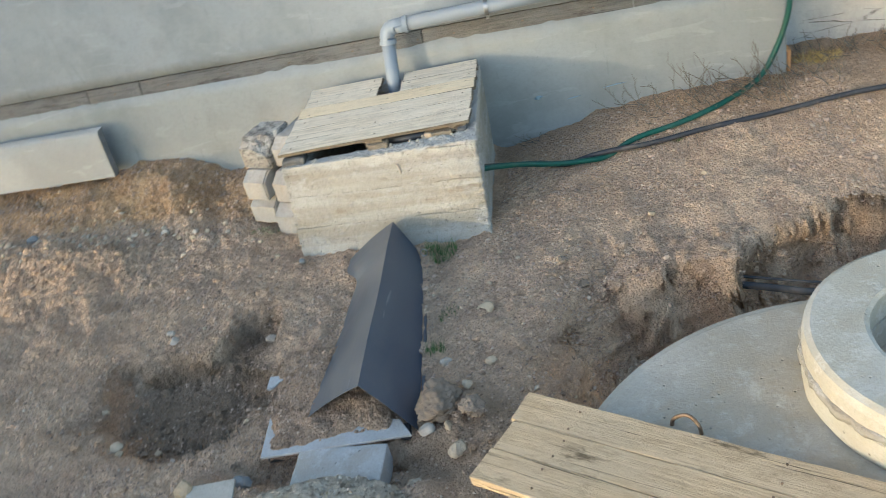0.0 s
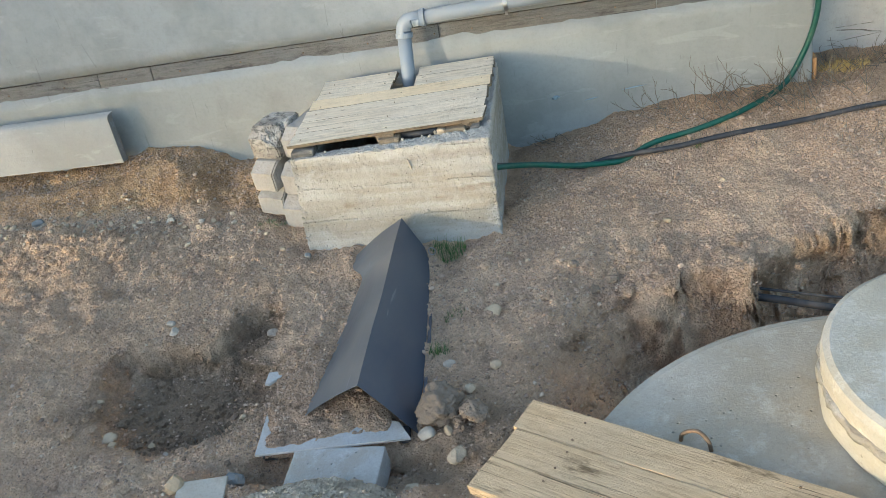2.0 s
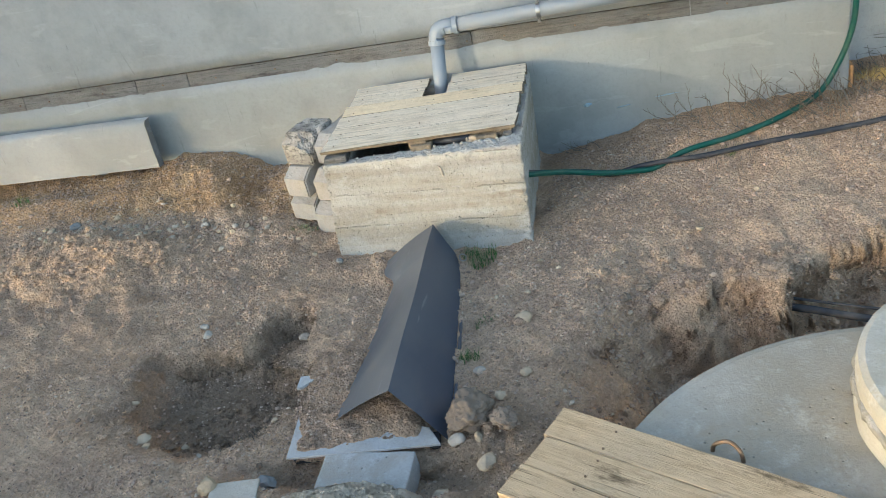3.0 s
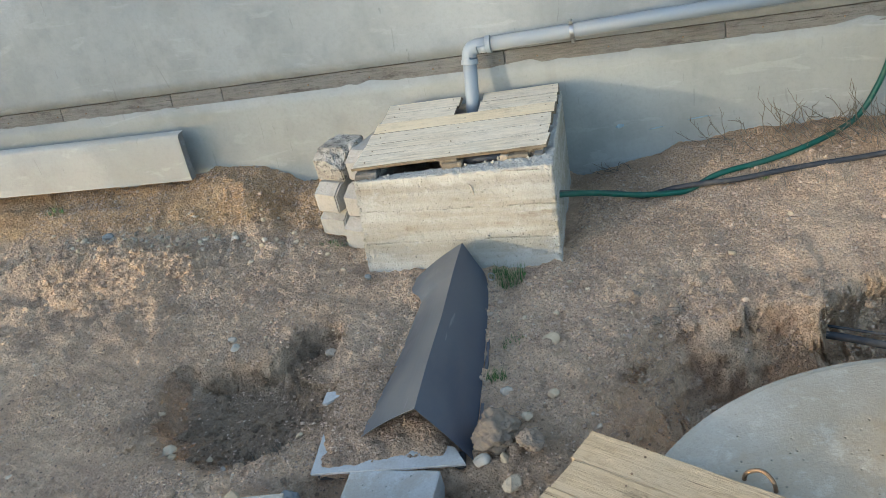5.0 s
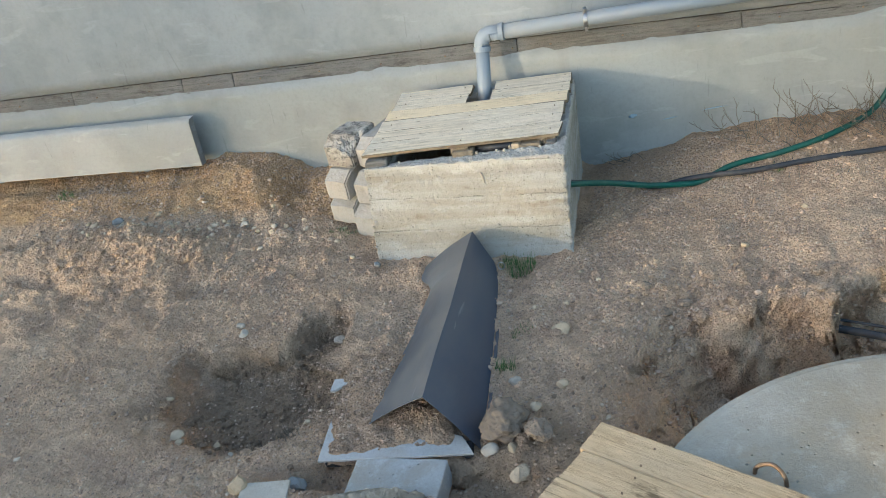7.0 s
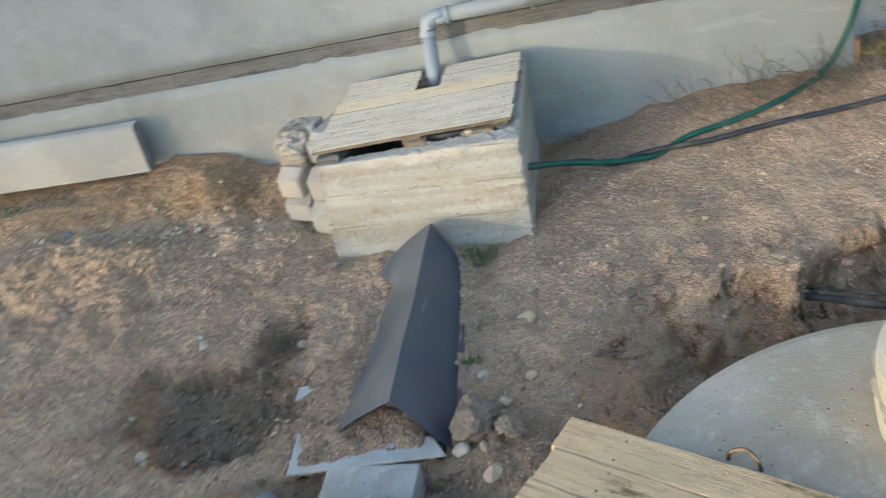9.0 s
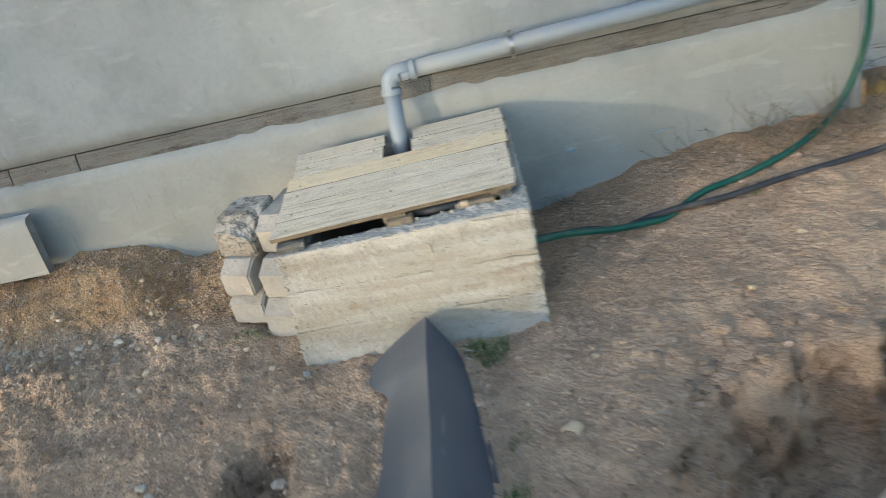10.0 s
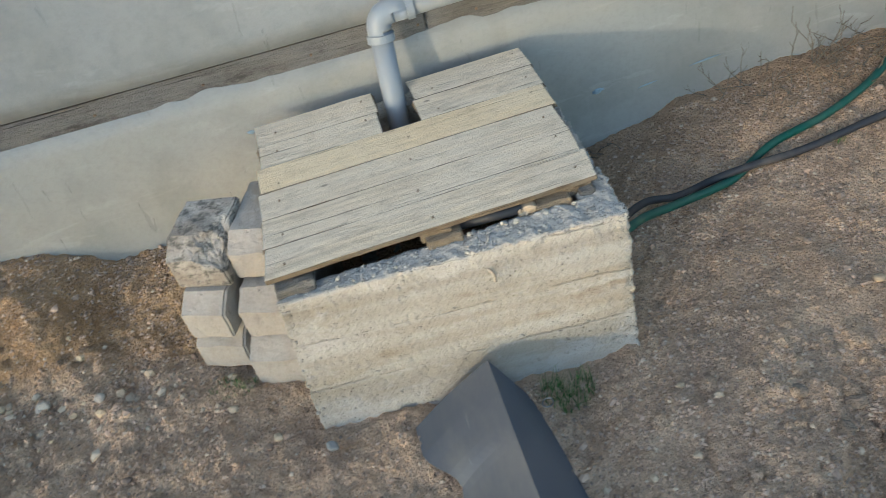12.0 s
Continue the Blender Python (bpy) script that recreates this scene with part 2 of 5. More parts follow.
def wood_material(name, light, dark, grey, stain=0.5, cracks=0.8, hair=0.45):
    m = Mat(name, 0.88)
    shift = m.nodes.new("ShaderNodeVectorMath")
    shift.operation = "ADD"
    spread = m.nodes.new("ShaderNodeVectorMath")
    spread.operation = "SCALE"
    spread.inputs[0].default_value = (7.0, 13.0, 5.0)
    m.links.new(m.random(), spread.inputs["Scale"])
    m.links.new(m.coord, shift.inputs[0])
    m.links.new(spread.outputs["Vector"], shift.inputs[1])
    m.coord = shift.outputs["Vector"]
    grain = m.noise(4.0, 7, 0.7, (0.5, 10.0, 10.0), 0.9)
    fine = m.noise(14.0, 8, 0.75, (0.35, 14.0, 14.0), 0.3)
    cloud = m.noise(2.4, 6, 0.65, (1.0, 3.0, 3.0))
    col = m.mix(m.ramp(grain, 0.34, 0.66), light, dark)
    wave = m.nodes.new("ShaderNodeTexWave")
    wave.bands_direction = "Y"
    for key, val in (("Scale", 9.0), ("Distortion", 7.0), ("Detail", 3.0), ("Detail Scale", 0.7)):
        wave.inputs[key].default_value = val
    m.links.new(m.scaled((0.16, 1.0, 1.0)), wave.inputs["Vector"])
    rings = m.ramp(wave.outputs["Fac"], 0.35, 0.9)
    col = m.mix(m.math("MULTIPLY", rings, 0.28), col, tuple(c * 0.6 for c in dark))
    col = m.mix(m.ramp(cloud, 0.36, 0.62, 0.0, 0.7), col, grey)
    knot = m.math("MULTIPLY", m.ramp(m.cells(4.2, (1.0, 2.0, 2.0)), 0.03, 0.075, 1.0, 0.0), 0.9)
    col = m.mix(knot, col, tuple(c * 0.25 for c in dark))
    col = m.mix(m.math("MULTIPLY", m.random(), 0.6), col, m.mix(0.6, light, grey))
    col = m.mix(m.ramp(fine, 0.50, 0.66, 0.0, hair), col, tuple(c * 0.5 for c in dark))
    scuff = m.noise(16.0, 8, 0.8, (0.7, 1.6, 1.6))
    col = m.mix(m.ramp(scuff, 0.50, 0.66, 0.0, 0.45), col, tuple(c * 0.62 for c in dark))
    col = m.mix(m.ramp(scuff, 0.46, 0.34, 0.0, 0.4), col, tuple(min(1.0, c * 1.15) for c in light))
    split = m.ramp(m.noise(5.0, 4, 0.6, (0.22, 16.0, 16.0), 0.4), 0.63, 0.68, 0.0, cracks)
    col = m.mix(split, col, tuple(c * 0.16 for c in dark))
    spot = m.ramp(m.noise(3.0, 5, 0.75, (0.8, 2.6, 2.6)), 0.55, 0.68, 0.0, stain)
    col = m.mix(spot, col, tuple(c * 0.38 for c in dark))
    m.colour(col).bump(fine, 0.006, 1.0).bump(grain, 0.006, 0.6).bump(split, -0.006, 0.8).bump(scuff, 0.006, 0.7)
    return m.mat


def sheet_material(name="painted_sheet_steel", dusty=0.32):
    m = Mat(name, 0.5)
    m.bsdf.inputs["Specular IOR Level"].default_value = 0.55
    dust = m.noise(3.0, 6, 0.65, (1.0, 0.5, 1.0))
    # the amount mixes in pale grey, as dust and as painted light
    col = m.mix(m.ramp(dust, 0.35, 0.75, 0.45 * dusty - 0.2, dusty), (0.036, 0.052, 0.080), (0.17, 0.165, 0.155))
    scratch = m.ramp(m.noise(12.0, 3, 0.5, (2.0, 0.15, 2.0), 0.5), 0.70, 0.74)
    col = m.mix(m.math("MULTIPLY", scratch, 0.35), col, (0.25, 0.26, 0.28))
    m.colour(col).bump(m.noise(2.2, 3), 0.012, 0.35)
    m.put(m.bsdf.inputs["Roughness"], m.ramp(dust, 0.3, 0.8, 0.34, 0.65))
    return m.mat


def plastic_material(name, tone, rough=0.45, dust=0.3):
    m = Mat(name, rough)
    m.colour(m.mix(m.ramp(m.noise(6.0, 6, 0.65), 0.45, 0.75, 0.0, dust), tone, (0.36, 0.30, 0.23)))
    m.bump(m.noise(30.0, 3), 0.001, 0.3)
    return m.mat


def leaf_material(name, a, b):
    m = Mat(name, 0.75)
    m.colour(m.mix(m.island(), a, b))
    return m.mat


def metal_material(name, tone, rough=0.4):
    m = Mat(name, rough, 1.0)
    m.colour(m.mix(m.ramp(m.noise(25.0, 5), 0.4, 0.7), tone, tuple(c * 0.6 for c in tone)))
    return m.mat


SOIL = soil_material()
LOOSE_SOIL = soil_material("loose_soil", 0.28)
# darkened soil for crumbs on the tile and the pit's painted shade
DARK_SOIL = soil_material("dark_soil", 0.55)
PEBBLE = pebble_material()
STONE = stone_material("field_stone", (0.42, 0.32, 0.205), (0.52, 0.42, 0.30))
PALE_STONE = stone_material("pale_stone", (0.39, 0.34, 0.275), (0.47, 0.415, 0.345))
BLUE_STONE = stone_material("bluish_stone", (0.235, 0.24, 0.232), (0.31, 0.315, 0.305))
def grey_stones_material():
    m = Mat("grey_stones", 0.85)
    r = m.island()
    col = m.mix(m.ramp(r, 0.0, 0.6), (0.32, 0.25, 0.18), (0.50, 0.42, 0.32))
    col = m.mix(m.ramp(r, 0.7, 1.0), col, (0.54, 0.42, 0.26))
    m.colour(m.mix(m.ramp(m.noise(40.0, 5), 0.4, 0.7, 0.0, 0.6), col, m.mix(0.5, col, (0.2, 0.15, 0.1)))).bump(m.noise(80.0, 5), 0.004, 0.6)
    return m.mat


STONES_GREY = grey_stones_material()
CLOD = stone_material("earth_clod", (0.21, 0.162, 0.118), (0.25, 0.195, 0.145))
WALL_LOW = plaster_material("plinth_plaster", (0.288, 0.302, 0.300), 0.18)
WALL_UP = plaster_material("wall_plaster", (0.270, 0.293, 0.312), 0.18)
def cracked_render_material():
    m = Mat("cracked_render", 0.9)
    cloud, fine = m.noise(3.0, 7, 0.65), m.noise(45.0, 6, 0.7)
    col = m.mix(m.ramp(cloud, 0.38, 0.64), (0.44, 0.43, 0.405), (0.36, 0.35, 0.335))
    cells = m.cells(3.4, (0.6, 1.0, 3.4), "Distance", "DISTANCE_TO_EDGE")
    jag = m.math("ADD", cells, m.math("MULTIPLY", m.math("SUBTRACT", m.noise(14.0, 6, 0.7), 0.5), 0.10))
    crack = m.math("MULTIPLY", m.ramp(jag, 0.0, 0.012, 1.0, 0.0), m.ramp(m.noise(3.5, 5), 0.46, 0.54))
    col = m.mix(m.math("MULTIPLY", crack, 0.8), col, (0.14, 0.11, 0.085))
    col = m.mix(m.ramp(fine, 0.5, 0.68, 0.0, 0.3), col, (0.26, 0.235, 0.20))
    m.colour(col).bump(fine, 0.006, 0.7).bump(cloud, 0.02, 0.5).bump(crack, -0.01, 0.9)
    return m.mat


BACK_WALL = cracked_render_material()
BOX = rough_concrete_material()
SPILL = soil_material("stony_mortar", 0.0, 0.82)
SLAB = cast_concrete_material("cast_concrete", (0.43, 0.395, 0.335))
RING = cast_concrete_material("ring_concrete", (0.47, 0.45, 0.395))
KERB = cast_concrete_material("kerb_concrete", (0.37, 0.352, 0.325))
PANEL = plaster_material("panel_face", (0.40, 0.395, 0.37), 0.1)
PANEL_END_SHADE = cast_concrete_material("panel_end_shade", (0.20, 0.21, 0.225))
TILE = cast_concrete_material("floor_tile", (0.43, 0.43, 0.425))
LID_WOOD = wood_material("weathered_lid_boards", (0.80, 0.68, 0.51), (0.64, 0.53, 0.39), (0.77, 0.68, 0.55), 0.30, 0.75, 0.16)
FRESH_WOOD = wood_material("yellow_lid_board", (0.86, 0.68, 0.42), (0.74, 0.55, 0.32), (0.80, 0.68, 0.50), 0.15, 0.6, 0.25)
# brown rotten wood, also the weathered and shaded sides of lid boards
ROTTEN_SHADE_WOOD = wood_material("rotten_shaded_brown_wood", (0.27, 0.205, 0.13), (0.14, 0.10, 0.065), (0.24, 0.205, 0.155), 0.8)
OLD_WOOD = wood_material("grey_old_timber", (0.185, 0.172, 0.152), (0.10, 0.093, 0.083), (0.175, 0.177, 0.175), 0.7)
PLANK_WOOD = wood_material("scaffold_planks", (0.64, 0.475, 0.285), (0.42, 0.30, 0.17), (0.54, 0.42, 0.28), 1.0)
SHEET = sheet_material()
# same paint made paler: dust plus the light on the left flank
LIT_DUSTY_SHEET = sheet_material("lit_dusty_sheet_steel", 0.85)
PVC = plastic_material("grey_pvc", (0.21, 0.245, 0.285), 0.4, 0.12)
GREEN = plastic_material("green_hose", (0.004, 0.068, 0.052), 0.4, 0.12)
BLACK = plastic_material("black_hose", (0.030, 0.033, 0.040), 0.5, 0.22)
GAP_SHADE = plastic_material("gap_shade", (0.03, 0.03, 0.033), 0.7, 0.2)
STEEL = metal_material("galvanised_steel", (0.42, 0.42, 0.42))
RUST = metal_material("rusty_steel", (0.30, 0.22, 0.155), 0.7)
GRASS = leaf_material("green_grass", (0.045, 0.115, 0.028), (0.09, 0.165, 0.045))
DRY = leaf_material("dry_weed", (0.085, 0.074, 0.06), (0.165, 0.14, 0.105))
STRAW = leaf_material("yellow_dry_weed", (0.48, 0.33, 0.10), (0.58, 0.44, 0.20))
BRICK = stone_material("orange_brick", (0.45, 0.21, 0.08), (0.50, 0.25, 0.10))


# ---- building helpers ----
def thing(name, at, label, category, group="", kind=""):
    ob = new(name)
    ob.location = at
    ob.empty_display_size = 0.05
    return tagged(ob, label, category, group, kind)


def mesh_of(bm, name, material, smooth=False):
    me = bpy.data.meshes.new(name)
    bm.normal_update()
    bm.to_mesh(me)
    bm.free()
    me.materials.append(material)
    if smooth:
        me.polygons.foreach_set("use_smooth", [True] * len(me.polygons))
    return me


def part(name, bm, material, parent, label="", smooth=False, at=None):
    """One mesh under a thing or a part; bm is in world space, or in the space of the pose at."""
    ob = new(name, mesh_of(bm, name, material, smooth))
    ob.parent = parent
    if parent is not None and parent.type == "EMPTY":
        ob.matrix_parent_inverse = Matrix.Translation(-parent.location)
    elif parent is not None:
        ob.matrix_parent_inverse = parent.matrix_basis.inverted()
    if at is not None:
        ob.matrix_basis = at
    return tagged(ob, label) if label else ob


def single(name, bm, material, label, category, group="", kind="", smooth=False, at=None):
    ob = new(name, mesh_of(bm, name, material, smooth))
    if at is not None:
        ob.matrix_basis = at
    return tagged(ob, label, category, group, kind)


def cuboid(bm, lo, hi):
    m = Matrix.Translation([(a + b) / 2 for a, b in zip(lo, hi)]) @ Matrix.Diagonal([b - a for a, b in zip(lo, hi)] + [1])
    return bmesh.ops.create_cube(bm, size=1.0, matrix=m)["verts"]


def bevelled(lo, hi, r=0.004, seg=1):
    bm = bmesh.new()
    cuboid(bm, lo, hi)
    bmesh.ops.bevel(bm, geom=bm.edges[:], offset=r, segments=seg, affect="EDGES", profile=0.6)
    return bm


def patch(bm, a, b, c, d, n, m):
    """A grid between four corners, a-b along its first side, d-c opposite."""
    a, b, c, d = map(Vector, (a, b, c, d))
    rows = []
    for j in range(m + 1):
        v = j / m
        rows.append([bm.verts.new(a.lerp(b, i / n).lerp(d.lerp(c, i / n), v)) for i in range(n + 1)])
    for j in range(m):
        for i in range(n):
            bm.faces.new((rows[j][i], rows[j][i + 1], rows[j + 1][i + 1], rows[j + 1][i]))


def roughen(bm, amp, scale, seed=0.0, keep=None):
    off = Vector((seed * 7.3, seed * 3.1, seed * 1.7))
    for v in bm.verts:
        if keep is None or keep(v.co):
            p = v.co * scale + off
            v.co += amp * (noise.noise_vector(p) + 0.5 * noise.noise_vector(p * 2.7))


def smooth_line(points, steps=10):
    p = [Vector(q) for q in points]
    p = [2 * p[0] - p[1]] + p + [2 * p[-1] - p[-2]]
    out = []
    for k in range(1, len(p) - 2):
        for s in range(steps):
            t = s / steps
            a, b, c, d = p[k - 1], p[k], p[k + 1], p[k + 2]
            out.append(0.5 * (2 * b + (c - a) * t + (2 * a - 5 * b + 4 * c - d) * t * t + (3 * b - a - 3 * c + d) * t ** 3))
    return out + [p[-2]]


def tube(bm, line, radius, seg=12, taper=1.0, cap=True):
    up, rings = Vector((0.13, 0.27, 0.95)), []
    for k, q in enumerate(line):
        ahead = (line[min(k + 1, len(line) - 1)] - line[max(k - 1, 0)]).normalized()
        side = ahead.cross(up)
        if side.length < 0.05:
            side = ahead.cross(Vector((1, 0, 0)))
        side.normalize()
        up = side.cross(ahead)
        r = radius * (1 + (taper - 1) * k / max(1, len(line) - 1))
        rings.append([bm.verts.new(q + r * (math.cos(a) * side + math.sin(a) * up)) for a in (2 * math.pi * i / seg for i in range(seg))])
    for r0, r1 in zip(rings, rings[1:]):
        for i in range(seg):
            bm.faces.new((r0[i], r0[(i + 1) % seg], r1[(i + 1) % seg], r1[i]))
    if cap:
        bm.faces.new(rings[0][::-1])
        bm.faces.new(rings[-1])


def lathe(bm, profile, centre, seg=96):
    """Turns a closed profile of (radius, z) round a vertical axis."""
    rings = []
    for i in range(seg):
        a = 2 * math.pi * i / seg
        rings.append([bm.verts.new((centre[0] + r * math.cos(a), centre[1] + r * math.sin(a), z)) for r, z in profile])
    for i in range(seg):
        p, q = rings[i], rings[(i + 1) % seg]
        for k in range(len(profile)):
            j = (k + 1) % len(profile)
            bm.faces.new((p[k], q[k], q[j], p[j]))


def rock(size, seed, flat=0.7, sharp=0.35, crumbly=False):
    rnd = random.Random(seed)
    bm = bmesh.new()
    bmesh.ops.create_icosphere(bm, subdivisions=5 if crumbly else 3, radius=1.0)
    axes = [Vector((rnd.uniform(-1, 1), rnd.uniform(-1, 1), rnd.uniform(-1, 1))).normalized() for _ in range(9)]
    cuts = [rnd.uniform(0.55, 0.9) for _ in axes]
    for v in bm.verts:
        d = v.co.normalized()
        r = 1.0
        for ax, c in zip(axes, cuts):
            k = d.dot(ax)
            if k > 0.05:
                r = min(r, c / k)
        v.co = d * (r * (1 + sharp * 0.35 * noise.noise(d * 2.2 + Vector((seed, 0, 0))) + (0.05 + 0.1 * sharp) * noise.noise(d * 7 + Vector((0, seed, 0)))))
        if crumbly:
            v.co += 0.06 * noise.noise_vector(d * 5 + Vector((seed, 0, 0))) + 0.035 * noise.noise_vector(d * 13) + 0.035 * noise.noise_vector(d * 29)
        v.co = Vector((v.co.x * size * rnd_axis(seed, 0), v.co.y * size * rnd_axis(seed, 1), v.co.z * size * flat))
    return bm


def rnd_axis(seed, k):
    return random.Random(seed * 13 + k).uniform(0.8, 1.2)


# ---- ground: one sheet with the mounds along the wall, the small pit and the excavation ----
def lattice(ix, iy, seed):
    h = (ix * 374761393 + iy * 668265263 + seed * 974634777) & 0xFFFFFFFF
    h = ((h ^ (h >> 13)) * 1274126177) & 0xFFFFFFFF
    return ((h ^ (h >> 16)) & 0xFFFF) / 65535.0


def value_noise(x, y, scale, seed):
    x, y = x * scale + 1000.0, y * scale + 1000.0
    ix, iy = np.floor(x).astype(np.int64), np.floor(y).astype(np.int64)
    fx, fy = x - ix, y - iy
    fx, fy = fx * fx * (3 - 2 * fx), fy * fy * (3 - 2 * fy)
    a, b = lattice(ix, iy, seed), lattice(ix + 1, iy, seed)
    c, d = lattice(ix, iy + 1, seed), lattice(ix + 1, iy + 1, seed)
    return (a + (b - a) * fx) * (1 - fy) + (c + (d - c) * fx) * fy - 0.5


def fbm(x, y, scale, octaves, seed, gain=0.5):
    total, amp = 0.0, 1.0
    for k in range(octaves):
        total = total + amp * value_noise(x + 3.7 * k, y - 1.9 * k, scale * 2.03 ** k, seed + k)
        amp *= gain
    return total


def step(v, lo, hi):
    t = np.clip((v - lo) / (hi - lo), 0.0, 1.0)
    return t * t * (3 - 2 * t)


DISC = (2.02, -2.13)


def ground_height(x, y):
    x, y = np.asarray(x, float), np.asarray(y, float)
    near = np.exp(-((x / 6.0) ** 2 + (y / 6.0) ** 2))
    z = 0.01 + 0.05 * fbm(x, y, 1.1, 3, 11) * near
    # mounds against the wall
    foot = np.interp(x, [-5, -3, -2.2, -1.66, -1.37, -1.0, -0.5], [0.2, 0.21, 0.235, 0.20, 0.06, 0.07, 0.0])
    z = z + foot * step(y, 0.25, 1.1)
    foot = np.interp(x, [0.4, 0.5, 0.78, 1.15, 1.5, 2.0, 2.4, 4.0], [0.0, -0.09, -0.03, 0.07, 0.11, 0.13, 0.12, 0.12])
    z = z + foot * step(y, 0.35, 1.2)
    # hollow under the leaning panel
    z = z - 0.05 * step(-x, 2.02, 2.14) * step(y, 0.76, 0.90)
    # low hummocks at the far end of the yard
    hump = np.exp(-(((x + 2.5) / 0.8) ** 2 + ((y - 0.16) / 0.24) ** 2))
    z = z + 0.15 * hump
    # small pit beside the sheet-metal cover
    wob = 0.36 * fbm(x, y, 3.0, 5, 5)
    d = np.hypot((x + 0.83) / 0.47, (y + 1.1) / np.where(y > -1.1, 0.36, 0.42)) + wob * 1.6
    far = step(y, -1.25, -0.85)
    z = z - 0.155 * (1 - step(d, 0.40 + 0.40 * far, 1.08))
    d = np.hypot((x + 0.63) / 0.13, (y + 0.68) / 0.26) + wob * 2
    z = z - 0.13 * (1 - step(d, 0.6, 1.1))
    # gully by the tile and the block
    d = np.hypot((x - 0.05) / 0.55, (y + 1.58) / 0.14)
    z = z - 0.12 * (1 - step(d, 0.6, 1.2))
    # earth trodden down along the foot of the cover
    z = z - 0.045 * np.exp(-((x - 0.30) / 0.10) ** 2) * step(y, -1.6, -1.4) * (1 - step(y, -0.15, 0.0))
    # excavation round the tank: a far edge with a jutting bank and a side trench, and a softer slope beside the cover
    wx = x + 0.05 * fbm(x, y, 6.0, 3, 61)
    edge = np.interp(wx, [0.5, 0.74, 0.89, 1.0, 1.15, 1.30, 1.39, 1.43, 1.50, 1.6, 1.72, 1.80, 1.84, 2.0, 2.15, 2.55, 3.0, 4.0],
                     [-1.02, -0.84, -0.68, -0.53, -0.44, -0.38, -0.34, -0.33, -0.26, -0.26, -0.29, -0.31, -0.22, -0.10, -0.03, 0.11, 0.20, 0.30])
    edge = edge + 0.10 * fbm(x, y, 3.0, 4, 21) + 0.045 * fbm(x, y, 13.0, 3, 33)
    steep = np.interp(x, [0.5, 0.8, 1.0, 1.2, 1.36, 1.42, 1.50, 1.76, 1.80], [0.75, 0.60, 0.42, 0.27, 0.22, 0.16, 0.24, 0.24, 0.15])
    left = np.interp(y, [-1.9, -1.6, -1.3, -1.0, -0.7], [0.70, 0.70, 0.70, 0.66, 0.60]) + 0.1 * fbm(x, y, 4.0, 3, 71)
    inside = (1 - step(y, edge - steep, edge + 0.03)) ** 0.55 * step(x, left, left + 0.72)
    inside = inside * step(y, -2.35, -1.85)
    lip = (1 - step(y, edge, edge + 0.42)) * step(x, 0.75, 1.15) * step(y, -2.35, -1.85)
    z = z - 0.075 * lip
    depth = 0.52 + 0.16 * fbm(x, y, 4.0, 4, 44)
    z = z - depth * inside
    # bank behind the camera
    z = z + 0.22 * (1 - step(y, -2.7, -1.9)) * (1 - inside)
    # trodden roughness
    rubble = np.exp(-(((x + 2.3) / 1.0) ** 2 + ((y - 0.05) / 0.42) ** 2))
    trodden = 1 - 0.25 * step(x, 0.55, 0.9) * step(y, -0.35, 0.0)
    z = z + (0.050 * fbm(x, y, 7.0, 5, 3, 0.58) + 0.024 * fbm(x, y, 38.0, 3, 9, 0.6)) * (0.75 * trodden + 0.6 * inside + 0.7 * rubble) * near
    return z


def ground_at(x, y):
    return float(ground_height(np.array([x]), np.array([y]))[0])


def build_ground():
    def axis(lo, hi, fine):
        inner = np.arange(lo, hi, fine)
        grow = np.cumsum(fine * 1.22 ** np.arange(1, 46))
        grow = grow[grow < 400]
        return np.concatenate([lo - grow[::-1], inner, hi + grow])
    xs, ys = axis(-3.9, 3.3, 0.0135), axis(-2.3, 1.35, 0.0135)
    gx, gy = np.meshgrid(xs, ys)
    gz = ground_height(gx, gy)
    slope = np.hypot(np.gradient(gz, axis=1) / np.gradient(gx, axis=1), np.gradient(gz, axis=0) / np.gradient(gy, axis=0))
    steep = step(slope, 0.8, 2.2)
    gy = gy + steep * (0.10 * fbm(gx, gz, 5.0, 4, 81) + 0.050 * fbm(gx * 0.6, gz * 2.2, 14.0, 4, 83, 0.6))
    gx = gx + steep * 0.05 * fbm(gy + 5.0, gz, 6.0, 4, 87)
    # the side trench is cut back under its lip
    near_cut = step(gy, -1.2, -0.9) * (1 - step(gy, 0.3, 0.5))
    gy = gy + 0.13 * step(gx, 1.79, 1.84) * (1 - step(gx, 3.0, 3.2)) * step(-gz, 0.09, 0.38) * near_cut
    nx, ny = len(xs), len(ys)
    verts = np.stack([gx, gy, gz], -1).reshape(-1, 3)
    idx = np.arange(nx * ny).reshape(ny, nx)
    quads = np.stack([idx[:-1, :-1], idx[:-1, 1:], idx[1:, 1:], idx[1:, :-1]], -1).reshape(-1, 4)
    me = bpy.data.meshes.new("ground")
    me.from_pydata(verts.tolist(), [], quads.tolist())
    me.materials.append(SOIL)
    me.polygons.foreach_set("use_smooth", [True] * len(me.polygons))
    return tagged(new("ground", me), "dry stony earth, dusty and dug over", "ground", kind="structure")


build_ground()

# ---- the building's wall: plinth, recessed timber strip, upper wall ----
def wall_y(x):
    return 1.215 + 0.039 * x


WALL_TURN = math.atan(0.039)
WALL_AT = Matrix.Translation((0, 1.215, 0)) @ Matrix.Rotation(WALL_TURN, 4, "Z")
LEDGE_LO, LEDGE_HI, WALL_END = 0.705, 0.812, 2.315


